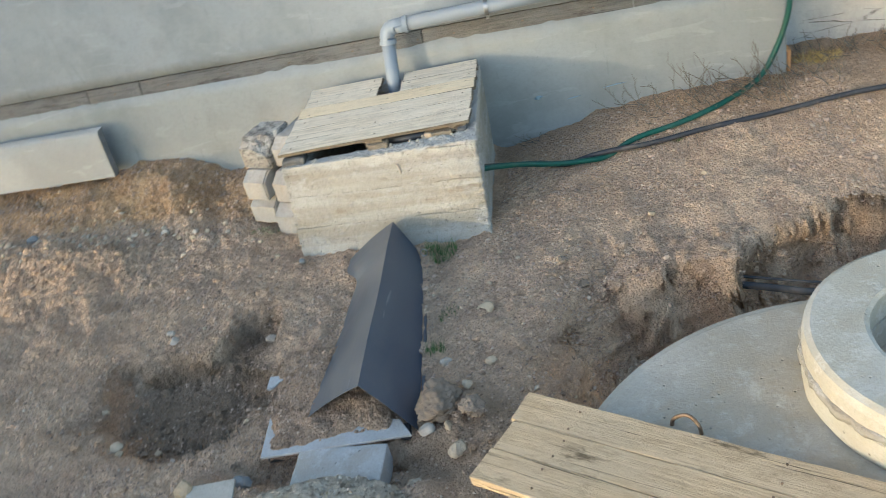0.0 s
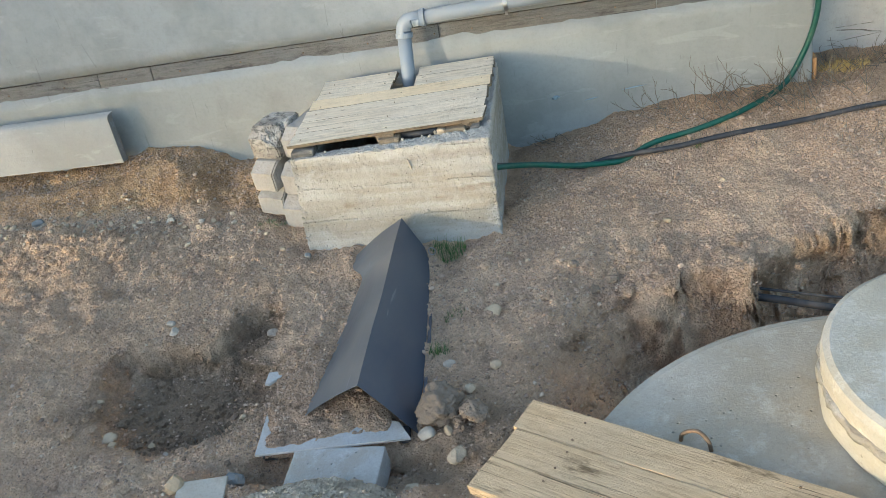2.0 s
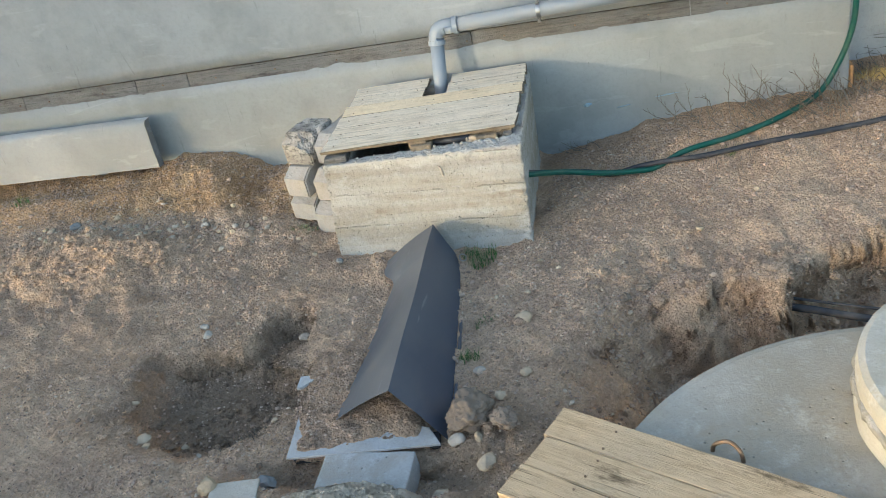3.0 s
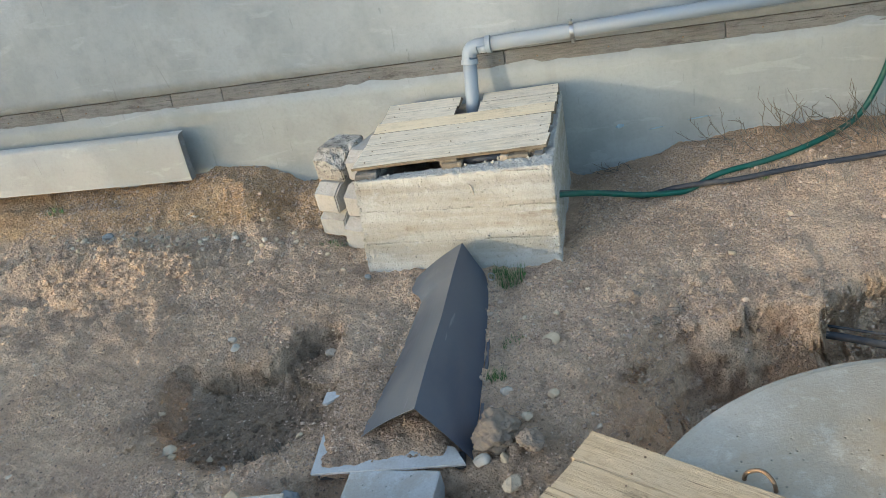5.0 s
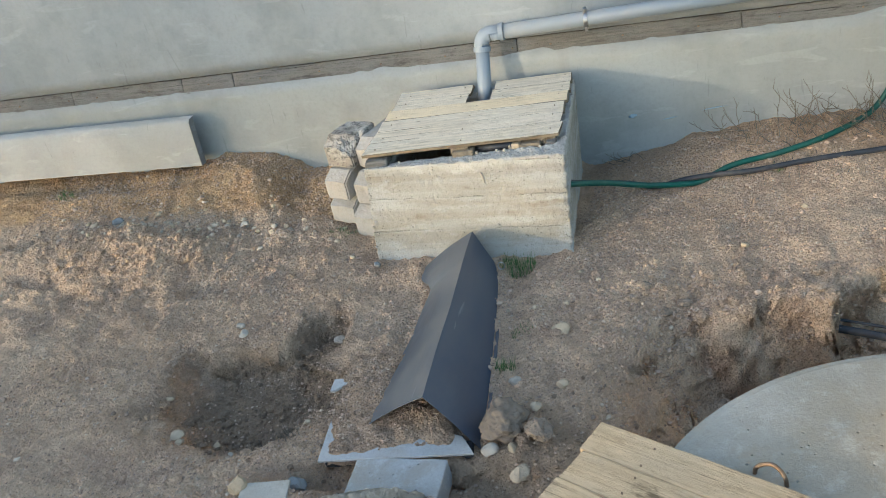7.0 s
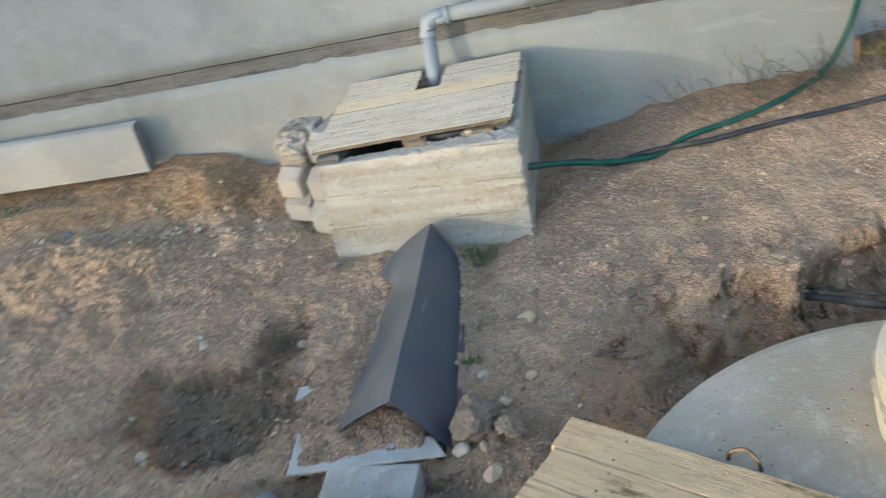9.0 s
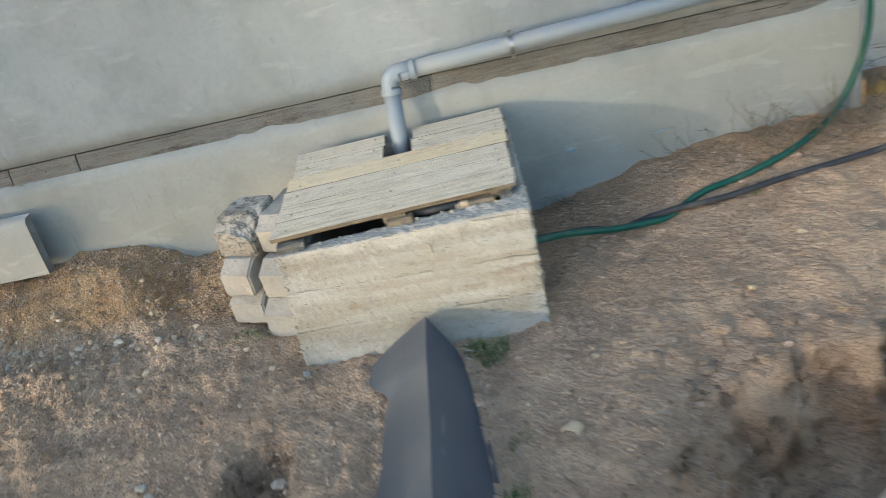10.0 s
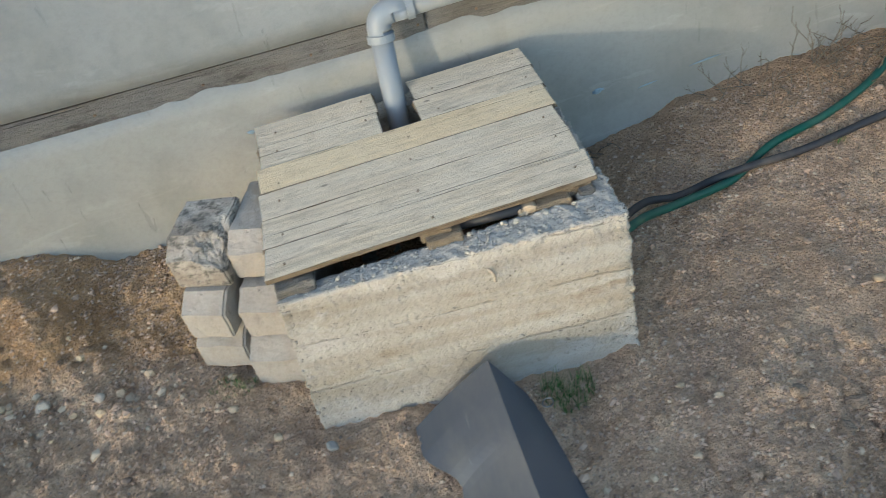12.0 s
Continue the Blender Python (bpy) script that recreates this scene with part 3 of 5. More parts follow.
def wall_slab(lo, hi, amp, nx, nz):
    bm = bmesh.new()
    (x0, y0, z0), (x1, y1, z1) = lo, hi
    patch(bm, (x0, y0, z0), (x1, y0, z0), (x1, y0, z1), (x0, y0, z1), nx, nz)
    patch(bm, (x1, y0, z0), (x1, y1, z0), (x1, y1, z1), (x1, y0, z1), 4, nz)
    patch(bm, (x0, y1, z0), (x0, y0, z0), (x0, y0, z1), (x0, y1, z1), 4, nz)
    patch(bm, (x1, y1, z0), (x0, y1, z0), (x0, y1, z1), (x1, y1, z1), nx, nz)
    patch(bm, (x0, y0, z1), (x1, y0, z1), (x1, y1, z1), (x0, y1, z1), nx, 4)
    patch(bm, (x0, y1, z0), (x1, y1, z0), (x1, y0, z0), (x0, y0, z0), nx, 4)
    bmesh.ops.remove_doubles(bm, verts=bm.verts[:], dist=1e-4)
    for v in bm.verts:
        v.co.y += amp * noise.noise(Vector((v.co.x * 1.6, 3.0, v.co.z * 2.5))) if v.co.y < y0 + 0.01 else 0
    return bm


def build_wall():
    plinth = wall_slab((-6, 0, -0.6), (WALL_END, 0.4, LEDGE_LO), 0.006, 500, 16)
    for v in plinth.verts:
        if v.co.z > LEDGE_LO - 0.01 and v.co.y < 0.02:
            v.co.z += 0.006 + 0.050 * max(0.0, noise.noise(Vector((v.co.x * 2.0, 5.0, 0.0))) + 0.45 * noise.noise(Vector((v.co.x * 9.0, 8.0, 0.0))) - 0.08)
            v.co.y += 0.006 * noise.noise(Vector((v.co.x * 9.0, 1.0, 0.0)))
    single("wall_plinth", plinth, WALL_LOW,
           "smooth grey cement-rendered plinth", "wall", kind="structure", at=WALL_AT, smooth=True)
    single("wall_north", wall_slab((-6, 0.012, LEDGE_HI), (WALL_END, 0.4, 4.2), 0.006, 180, 40), WALL_UP,
           "grey cement-rendered building wall", "wall", kind="structure", at=WALL_AT, smooth=True)
    bm = bmesh.new()
    cuboid(bm, (-6, 0.075, LEDGE_LO - 0.002), (WALL_END - 0.003, 0.39, LEDGE_HI + 0.002))
    single("wall_core", bm, WALL_LOW, "rendered wall behind the timber strip", "wall", kind="structure", at=WALL_AT)
    strip = thing("trim_board", WALL_AT @ Vector((0, 0, LEDGE_LO)), "weathered grey timber strip set in the wall", "trim", kind="structure")
    rnd = random.Random(4)
    x = -6.0
    for end in (-4.2, -3.1, -2.20, -1.805, 0.15, 1.45, WALL_END - 0.004):
        bm = bmesh.new()
        patch(bm, (x, 0.004, LEDGE_LO), (end - 0.006, 0.004, LEDGE_LO), (end - 0.006, 0.020, LEDGE_HI - 0.009), (x, 0.020, LEDGE_HI - 0.009), 40, 4)
        ext = bmesh.ops.extrude_face_region(bm, geom=bm.faces[:])
        for v in [g for g in ext["geom"] if isinstance(g, bmesh.types.BMVert)]:
            v.co.y += 0.02
        bmesh.ops.recalc_face_normals(bm, faces=bm.faces[:])
        roughen(bm, 0.003, 6.0, x)
        part("board", bm, OLD_WOOD, strip, at=WALL_AT)
        for sx in np.arange(x + 0.2, end, 0.43):
            bm = bmesh.new()
            bmesh.ops.create_cone(bm, cap_ends=True, segments=10, radius1=0.006, radius2=0.004, depth=0.006,
                                  matrix=pose(float(sx), 0.006, LEDGE_LO + 0.045, 90))
            part("screw", bm, RUST, strip, at=WALL_AT)
        x = end


build_wall()


def build_paint_marks():
    blue = plastic_material("pale_blue_paint", (0.24, 0.34, 0.42), 0.8, 0.3)
    for k, (x, z, w, h, turn) in enumerate(((0.80, 0.235, 0.022, 0.012, -12), (1.28, 0.24, 0.06, 0.004, -6), (1.02, 0.20, 0.04, 0.003, -8), (-0.64, 0.50, 0.014, 0.008, 5))):
        bm = bmesh.new()
        bmesh.ops.create_icosphere(bm, subdivisions=3, radius=1.0)
        for v in bm.verts:
            n = 1 + 0.7 * noise.noise(v.co * 2.4 + Vector((k * 5.0, 0, 0)))
            v.co = Vector((v.co.x * w * n, v.co.y * 0.0022, v.co.z * h * n))
        single("paint_mark", bm, blue, "smear of pale blue paint on the plinth", "paint mark", group="paint marks", smooth=True,
               at=WALL_AT @ Matrix.Translation((x, -0.002, z)) @ pose(0, 0, 0, 0, turn, 0))


build_paint_marks()


def build_back_wall():
    a, b = Vector((2.05, 1.735, 0)), Vector((7.5, 1.78, 0))
    at = Matrix.Translation(a) @ Matrix.Rotation(math.atan2(b.y - a.y, b.x - a.x), 4, "Z")
    bm = wall_slab((0, 0, -0.5), (6.0, 0.3, 3.4), 0.03, 120, 60)
    roughen(bm, 0.012, 5.0, 2.0)
    single("wall_east", bm, BACK_WALL, "rough weathered rendered wall behind the corner", "wall", kind="structure", at=at, smooth=True)
    bm = bevelled((2.318, 1.33, -0.05), (2.345, 1.42, 0.27), 0.006)
    single("brick", bm, BRICK, "orange brick stub at the wall's corner", "brick", at=None)


build_back_wall()


# ---- concrete box with its plank lid ----
def build_box():
    box = thing("inspection_box", (0, 0.5, 0), "rough board-marked concrete chamber standing on earth", "chamber")
    o = [(-0.55, 0.0, -0.12), (0.55, 0.02, -0.12), (0.465, 1.14, -0.12), (-0.56, 1.10, -0.12)]
    t = [(-0.538, 0.115, 0.525), (0.565, 0.085, 0.556), (0.487, 1.12, 0.56), (-0.56, 1.07, 0.54)]
    i = [(-0.42, 0.19, 0.518), (0.45, 0.215, 0.552), (0.41, 1.075, 0.555), (-0.42, 1.035, 0.535)]
    j = [(-0.42, 0.19, 0.0), (0.45, 0.215, 0.0), (0.41, 1.075, 0.0), (-0.42, 1.035, 0.0)]
    bm = bmesh.new()
    for k in range(4):
        q = (k + 1) % 4
        patch(bm, o[k], o[q], t[q], t[k], 150, 80)
        patch(bm, t[k], t[q], i[q], i[k], 150, 14)
        patch(bm, i[k], i[q], j[q], j[k], 150, 10)
    patch(bm, j[0], j[1], j[2], j[3], 10, 10)
    bmesh.ops.remove_doubles(bm, verts=bm.verts[:], dist=1e-4)
    for v in bm.verts:
        edge = min(abs(v.co.x + 0.55), abs(v.co.x - 0.555), abs(v.co.z - 0.55) * 0.8)
        rough = max(0.0, 1 - edge / 0.03)
        p = v.co * 30.0
        v.co += (0.0025 + 0.008 * rough) * noise.noise_vector(p) + (0.0022 + 0.006 * rough) * noise.noise_vector(p * 2.9)
        v.co.y -= 0.006 * (noise.noise(Vector((0.3, v.co.x * 0.7, v.co.z * 11.0)))) if v.co.y < 0.14 else 0
    part("body", bm, BOX, box, smooth=True)
    rnd = random.Random(31)
    bm = bmesh.new()
    for count in range(640):
        u, v = rnd.random(), rnd.random()
        p = Vector(t[0]).lerp(Vector(t[1]), u).lerp(Vector(i[0]).lerp(Vector(i[1]), u), v * 0.9)
        r = rnd.uniform(0.0022, 0.006) * (1.8 if rnd.random() < 0.1 else 1.0)
        if count > 300:
            # crumbs stuck to the face, most of them near its top and its ends
            v = rnd.random() ** 2
            u = u if rnd.random() < 0.6 else rnd.choice((0.012, 0.985)) + rnd.uniform(-0.012, 0.012)
            p = Vector(t[0]).lerp(Vector(t[1]), u).lerp(Vector(o[0]).lerp(Vector(o[1]), u), 0.85 * v)
        bmesh.ops.create_icosphere(bm, subdivisions=1, radius=r, matrix=Matrix.Translation(p + Vector((0, 0, 0.002))) @ pose(0, 0, 0, rnd.uniform(0, 90), rnd.uniform(0, 90), 0) @ Matrix.Diagonal((1, 0.8, 0.65, 1)))
    tagged(part("mortar_grit", bm, BOX, box, "pale mortar crumbs on the rim"), kind="stuff")
    # a bent wire end on the front
    bm = bmesh.new()
    tube(bm, smooth_line([(0.115, 0.09, 0.475), (0.125, 0.075, 0.47), (0.13, 0.078, 0.44), (0.128, 0.085, 0.42)], 4), 0.005, 6)
    part("wire_stub", bm, PALE_STONE, box, "pale wire end sticking out")
    return box


build_box()

LID_Z = 0.588


def lid_corner(u, v):
    """u: 0 left to 1 right, v: 0 near to 1 far."""
    a, b = Vector((-0.555, 0.165, LID_Z)), Vector((0.515, 0.245, LID_Z + 0.014))
    c, d = Vector((0.492, 1.135, LID_Z + 0.008)), Vector((-0.585, 1.062, LID_Z + 0.004))
    return a.lerp(b, u).lerp(d.lerp(c, u), v)


def board(p, q, depth_dir, width, thick, material, parent, rnd, name="board", edge=None):
    """A plank from p to q (its near edge), reaching width along depth_dir, its top at p and q."""
    ahead = (q - p).normalized()
    side = (depth_dir - ahead * depth_dir.dot(ahead)).normalized()
    up = ahead.cross(side)
    at = Matrix((ahead, side, up)).transposed().to_4x4()
    at.translation = p
    length = (q - p).length
    bm = bmesh.new()
    n = max(4, int(length / 0.03))
    cuboid(bm, (0, 0, -thick), (length, width, 0))
    bmesh.ops.subdivide_edges(bm, edges=[e for e in bm.edges if abs(e.verts[0].co.x - e.verts[1].co.x) > 0.1], cuts=n, use_grid_fill=True)
    bmesh.ops.bevel(bm, geom=[e for e in bm.edges if len(e.link_faces) == 2 and e.calc_face_angle() > 1.0], offset=0.0012, segments=1, affect="EDGES")
    s = rnd.uniform(0, 99)
    for v in bm.verts:
        pnt = Vector((v.co.x * 5, v.co.y * 9, s))
        v.co.z += 0.002 * noise.noise(pnt)
        v.co.y += 0.0028 * noise.noise(Vector((v.co.x * 7, s, round(v.co.y * 10))))
        if v.co.x < 0.01 or v.co.x > length - 0.01:
            v.co.x += 0.02 * noise.noise(Vector((s, v.co.y * 25, v.co.z * 30)))
    ob = part(name, bm, material, parent, at=at)
    # sides darker than the top: weathered edges with their shade painted in
    if edge is not None:
        ob.data.materials.append(edge)
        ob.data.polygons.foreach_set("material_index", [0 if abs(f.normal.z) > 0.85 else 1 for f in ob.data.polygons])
    return ob


def nail(parent, p, r=0.004):
    bm = bmesh.new()
    bmesh.ops.create_cone(bm, cap_ends=True, segments=8, radius1=r, radius2=r * 0.7, depth=0.006, matrix=Matrix.Translation(p))
    part("nail", bm, RUST, parent)


def build_lid():
    lid = thing("wooden_hatch", (0, 0.6, 0.57), "weathered plank lid notched round a pipe, resting on the chamber", "lid")
    rnd = random.Random(8)
    n = 6
    notch = (0.432, 0.572)
    for k in range(n):
        v0, v1 = k / n, (k + 1) / n
        spans = [(rnd.uniform(-0.005, 0.005), 1 + rnd.uniform(-0.005, 0.005))]
        if k >= 4:
            spans = [(rnd.uniform(-0.005, 0.005), notch[0] + rnd.uniform(-0.006, 0.006)), (notch[1] + rnd.uniform(-0.006, 0.006), 1 + rnd.uniform(-0.005, 0.005))]
        for u0, u1 in spans:
            p, q = lid_corner(u0, v0), lid_corner(u1, v0)
            away = lid_corner(u0, v1) - p
            dz = rnd.uniform(-0.002, 0.002)
            p.z += dz
            q.z += dz
            board(p, q, away, away.length - 0.002, 0.018, FRESH_WOOD if k == 3 else LID_WOOD, lid, rnd, edge=ROTTEN_SHADE_WOOD)
            for u in (u0 + 0.07, 0.5 * (u0 + u1), u1 - 0.05):
                if k >= 4 and abs(u - 0.5 * (u0 + u1)) < 0.01:
                    continue
                s = lid_corner(u + rnd.uniform(-0.01, 0.01), v0 + rnd.uniform(0.03, 0.13))
                nail(lid, s + Vector((0, 0, 0.002)))
    # battens under the boards
    for u, wdt in ((0.50, 0.10), (0.90, 0.09)):
        p, q = lid_corner(u, 0.01), lid_corner(u, 0.63)
        p.z -= 0.019
        q.z -= 0.019
        side = (lid_corner(u + 0.1, 0.01) - lid_corner(u, 0.01)).normalized()
        if u == 0.50:
            p, q = lid_corner(0.46, 0.005) - Vector((0, 0, 0.019)), lid_corner(0.46, 0.63) - Vector((0, 0, 0.019))
        board(q, p, side, wdt, 0.035, ROTTEN_SHADE_WOOD, lid, rnd, "batten")
    return lid


build_lid()


def build_lid_props():
    rnd = random.Random(2)
    grey = "split grey wood block under the lid's corner"
    for name, u, w, h, mat, label, out in (("wood_block", 0.072, 0.125, 0.046, OLD_WOOD, grey, 0.020),
                                           ("wood_block", 0.525, 0.115, 0.050, ROTTEN_SHADE_WOOD, "crumbling brown wood block under the lid's edge", 0.022),
                                           ("rubble_stone", 0.785, 0.060, 0.038, STONE, "pale rubble stone wedged under the lid", 0.004),
                                           ("wood_block", 0.865, 0.110, 0.044, ROTTEN_SHADE_WOOD, "short brown wood block under the lid's edge", 0.018),
                                           ("wood_block", 0.965, 0.050, 0.036, OLD_WOOD, "small grey wood offcut under the lid", 0.012)):
        c = lid_corner(u, 0.03)
        bm = bevelled((-w / 2, -0.035 - out, -h / 2), (w / 2, 0.05, h / 2), 0.005, 1)
        bmesh.ops.subdivide_edges(bm, edges=bm.edges[:], cuts=3, use_grid_fill=True)
        roughen(bm, 0.005, 26.0, u)
        for v in bm.verts:
            # splintered end grain
            if v.co.y < -0.02:
                v.co.y += 0.016 * noise.noise(Vector((v.co.x * 60, u * 9, v.co.z * 30)))
        single(name, bm, mat, label, "prop", group="props under the lid", at=Matrix.Translation((c.x, c.y - 0.002, 0.566 - h / 2 - 0.010 + 0.014 * u)) @ pose(0, 0, 0, 0, 0, rnd.uniform(-4, 8)))
    for k, (u, v, r) in enumerate(((0.60, 0.000, 0.012), (0.74, -0.012, 0.015), (0.83, -0.02, 0.012), (0.70, 0.0, 0.010), (0.20, -0.005, 0.011), (0.915, -0.02, 0.010))):
        c = lid_corner(u, v)
        single("rubble_stone", rock(0.75 * r, 300 + k, 0.8, 0.5), RING, "crumb of pale mortar on the chamber's rim", "stone", group="rim crumbs",
               at=pose(c.x, c.y - 0.03, 0.535 + 0.026 * u, 0, 0, k * 50))
    # grey pipe end lying inside the chamber
    bm = bmesh.new()
    tube(bm, [Vector((0.06, 0.255, 0.538)), Vector((0.27, 0.235, 0.556))], 0.019, 16)
    single("pipe_offcut", bm, BLACK, "short dark plastic pipe inside the chamber's mouth", "pipe", smooth=True)


build_lid_props()


# ---- drain pipe along the wall ----
def build_drain():
    pipe = thing("drain_pipe", (-0.03, 1.13, 0.3), "pale grey plastic drain pipe with elbow on the wall", "pipe")
    r = 0.042
    e = Vector((-0.030, 1.10, 0.895))
    foot = Vector((-0.058, 0.95, 0.30))
    run = Vector((1.0, 0.039, 0.028)).normalized()
    down = (foot - e).normalized()
    bm = bmesh.new()
    tube(bm, [e + down * 0.05, foot], r, 28)
    part("riser", bm, PVC, pipe, smooth=True)
    bm = bmesh.new()
    bend = [e + down * 0.10, e + down * 0.06]
    for k in range(9):
        s = k / 8
        bend.append(e + down * 0.06 * (1 - s) ** 2 + run * 0.06 * s ** 2)
    bend += [e + run * 0.06, e + run * 0.13]
    tube(bm, bend, r + 0.004, 28)
    elbow = part("elbow", bm, PVC, pipe, smooth=True)
    for p, d in ((e + down * 0.085, down), (e + run * 0.125, run)):
        bm = bmesh.new()
        tube(bm, [p - d * 0.014, p - d * 0.012, p + d * 0.012, p + d * 0.014], r + 0.010, 28)
        part("collar", bm, PVC, elbow, smooth=False)
    bm = bmesh.new()
    tube(bm, [e + run * 0.05, e + run * 2.25], r, 28)
    part("horizontal_run", bm, PVC, pipe, smooth=True)
    c = e + run * 0.625
    bm = bmesh.new()
    tube(bm, [c - run * 0.012, c - run * 0.011, c + run * 0.011, c + run * 0.012], r + 0.004, 28)
    clamp = part("clamp", bm, STEEL, pipe, "galvanised pipe clamp")
    bm = bmesh.new()
    tube(bm, [c + Vector((0, 0, 0)), c + Vector((0, 0.11, 0))], 0.006, 8)
    part("stud", bm, STEEL, clamp)
    for s in (-1, 1):
        bm = bevelled((-0.009, -0.012, -0.012), (0.009, 0.012, 0.012), 0.002)
        part("clamp_lug", bm, STEEL, clamp, at=Matrix.Translation(c + Vector((0, -0.012, s * 0.056))))


build_drain()


# ---- stacked kerb stones beside the chamber ----
def kerb_stone(w, d, h, seed, broken=False):
    bm = bmesh.new()
    # kerb profile: an upright face and a battered top edge
    shape = [(0, 0), (d, 0), (d, h), (0.075, h), (0, 0.70 * h)]
    sides = [[bm.verts.new((x, y, z)) for y, z in shape] for x in (-w / 2, w / 2)]
    bm.faces.new(sides[0][::-1])
    bm.faces.new(sides[1])
    for k in range(len(shape)):
        q = (k + 1) % len(shape)
        bm.faces.new((sides[0][k], sides[0][q], sides[1][q], sides[1][k]))
    bmesh.ops.recalc_face_normals(bm, faces=bm.faces[:])
    bmesh.ops.bevel(bm, geom=[e for e in bm.edges if len(e.link_faces) == 2 and e.calc_face_angle() > 1.2], offset=0.008, segments=2, affect="EDGES")
    bmesh.ops.triangulate(bm, faces=[f for f in bm.faces if len(f.verts) > 4])
    for _ in range(4 if broken else 3):
        bmesh.ops.subdivide_edges(bm, edges=[e for e in bm.edges if e.calc_length() > 0.016], cuts=1, use_grid_fill=True)
    for v in bm.verts:
        p = v.co * 14 + Vector((seed * 3.3, 0, 0))
        v.co += 0.005 * noise.noise_vector(p) + 0.0025 * noise.noise_vector(p * 3.3)
        if broken:
            # the upper front corner is broken off along a slanting face
            cut = v.co.x * 0.50 - v.co.y * 0.50 + v.co.z * 0.70 + 0.018 * noise.noise(p * 1.7) + 0.008 * noise.noise(p * 5)
            if cut > 0.088:
                v.co -= Vector((0.50, -0.50, 0.70)) * (cut - 0.088)
    return bm


def build_kerbs():
    plan = [(-0.868, 0.372, 0.195, 0.160, 0.055, -17.0, 0.36), (-0.672, 0.262, 0.195, 0.180, 0.012, -15.0, 0.36),
            (-0.866, 0.362, 0.168, 0.166, 0.222, -19.0, 0.36), (-0.652, 0.322, 0.192, 0.174, 0.198, -15.0, 0.36),
            (-0.834, 0.440, 0.205, 0.182, 0.392, -17.0, 0.27), (-0.640, 0.425, 0.170, 0.165, 0.384, -16.0, 0.34)]
    for k, (x, y, w, h, z, turn, deep) in enumerate(plan):
        label = "weathered concrete kerb stone stacked beside the chamber"
        if k == 4:
            label = "broken kerb stone with black lichen on top of the stack"
        single("kerb_stone", kerb_stone(w, deep, h, k, k == 4), LICHEN if k == 4 else KERB, label, "kerb stone", group="stacked kerb stones",
               at=pose(x, y, z, 0, 0, turn))


def lichen_material():
    m = Mat("lichened_concrete", 0.9)
    spots = m.ramp(m.noise(22.0, 7, 0.8, (1, 1, 1.6)), 0.49, 0.58)
    base = m.mix(m.ramp(m.noise(7.0, 5), 0.4, 0.6), (0.27, 0.24, 0.205), (0.39, 0.365, 0.325))
    m.colour(m.mix(m.math("MULTIPLY", spots, 0.85), base, (0.09, 0.085, 0.075))).bump(m.noise(40.0, 6, 0.7), 0.01, 0.7)
    return m.mat


LICHEN = lichen_material()
build_kerbs()


# ---- pale panel leaning on the wall ----
def build_panel():
    panel = thing("leaning_panel", (-2.6, 1.05, 0.2), "long pale panel leaning on the wall, shade painted on its end", "panel")
    bm = bmesh.new()
    rise = [Vector((0, 0.008, 0.078)), Vector((0, 0.014, 0.16)), Vector((0, 0.030, 0.28)), Vector((0, 0.045, 0.385)), Vector((0, 0.066, 0.405))]
    n = 30
    def spot(s, k, back):
        x = -2.135 - 2.0 * s + 0.04 * (0.4 - rise[k].z)
        return Vector((x, 0.925 - 0.078 * s + rise[k].y + back, 0.168 - 0.008 * s + rise[k].z + 0.02 * s))
    front = [[bm.verts.new(spot(i / n, k, 0.0)) for i in range(n + 1)] for k in range(5)]
    for k in range(4):
        for i in range(n):
            bm.faces.new((front[k][i + 1], front[k][i], front[k + 1][i], front[k + 1][i + 1]))
    back = [bm.verts.new(spot(i / n, 4, 0.063) + Vector((0, 0, 0.001))) for i in range(n + 1)]
    for i in range(n):
        bm.faces.new((front[4][i + 1], front[4][i], back[i], back[i + 1]))
    part("face", bm, PANEL, panel, smooth=True)
    bm = bmesh.new()
    ends = []
    for s in (0.0, 1.0):
        ring = [bm.verts.new(spot(s, k, 0.002)) for k in range(5)] + [bm.verts.new(spot(s, k, 0.062)) for k in (4, 3, 2, 1, 0)]
        ends.append(ring)
        bm.faces.new(ring if s else ring[::-1])
    for k in range(10):
        if k not in (0, 1, 2, 3):
            bm.faces.new((ends[0][k], ends[0][(k + 1) % 10], ends[1][(k + 1) % 10], ends[1][k]))
    bmesh.ops.recalc_face_normals(bm, faces=bm.faces[:])
    # dark blue-grey here is the shade on the end, put into its colour
    part("core", bm, PANEL_END_SHADE, panel, "end and back of the panel, their shade painted blue-grey")


build_panel()


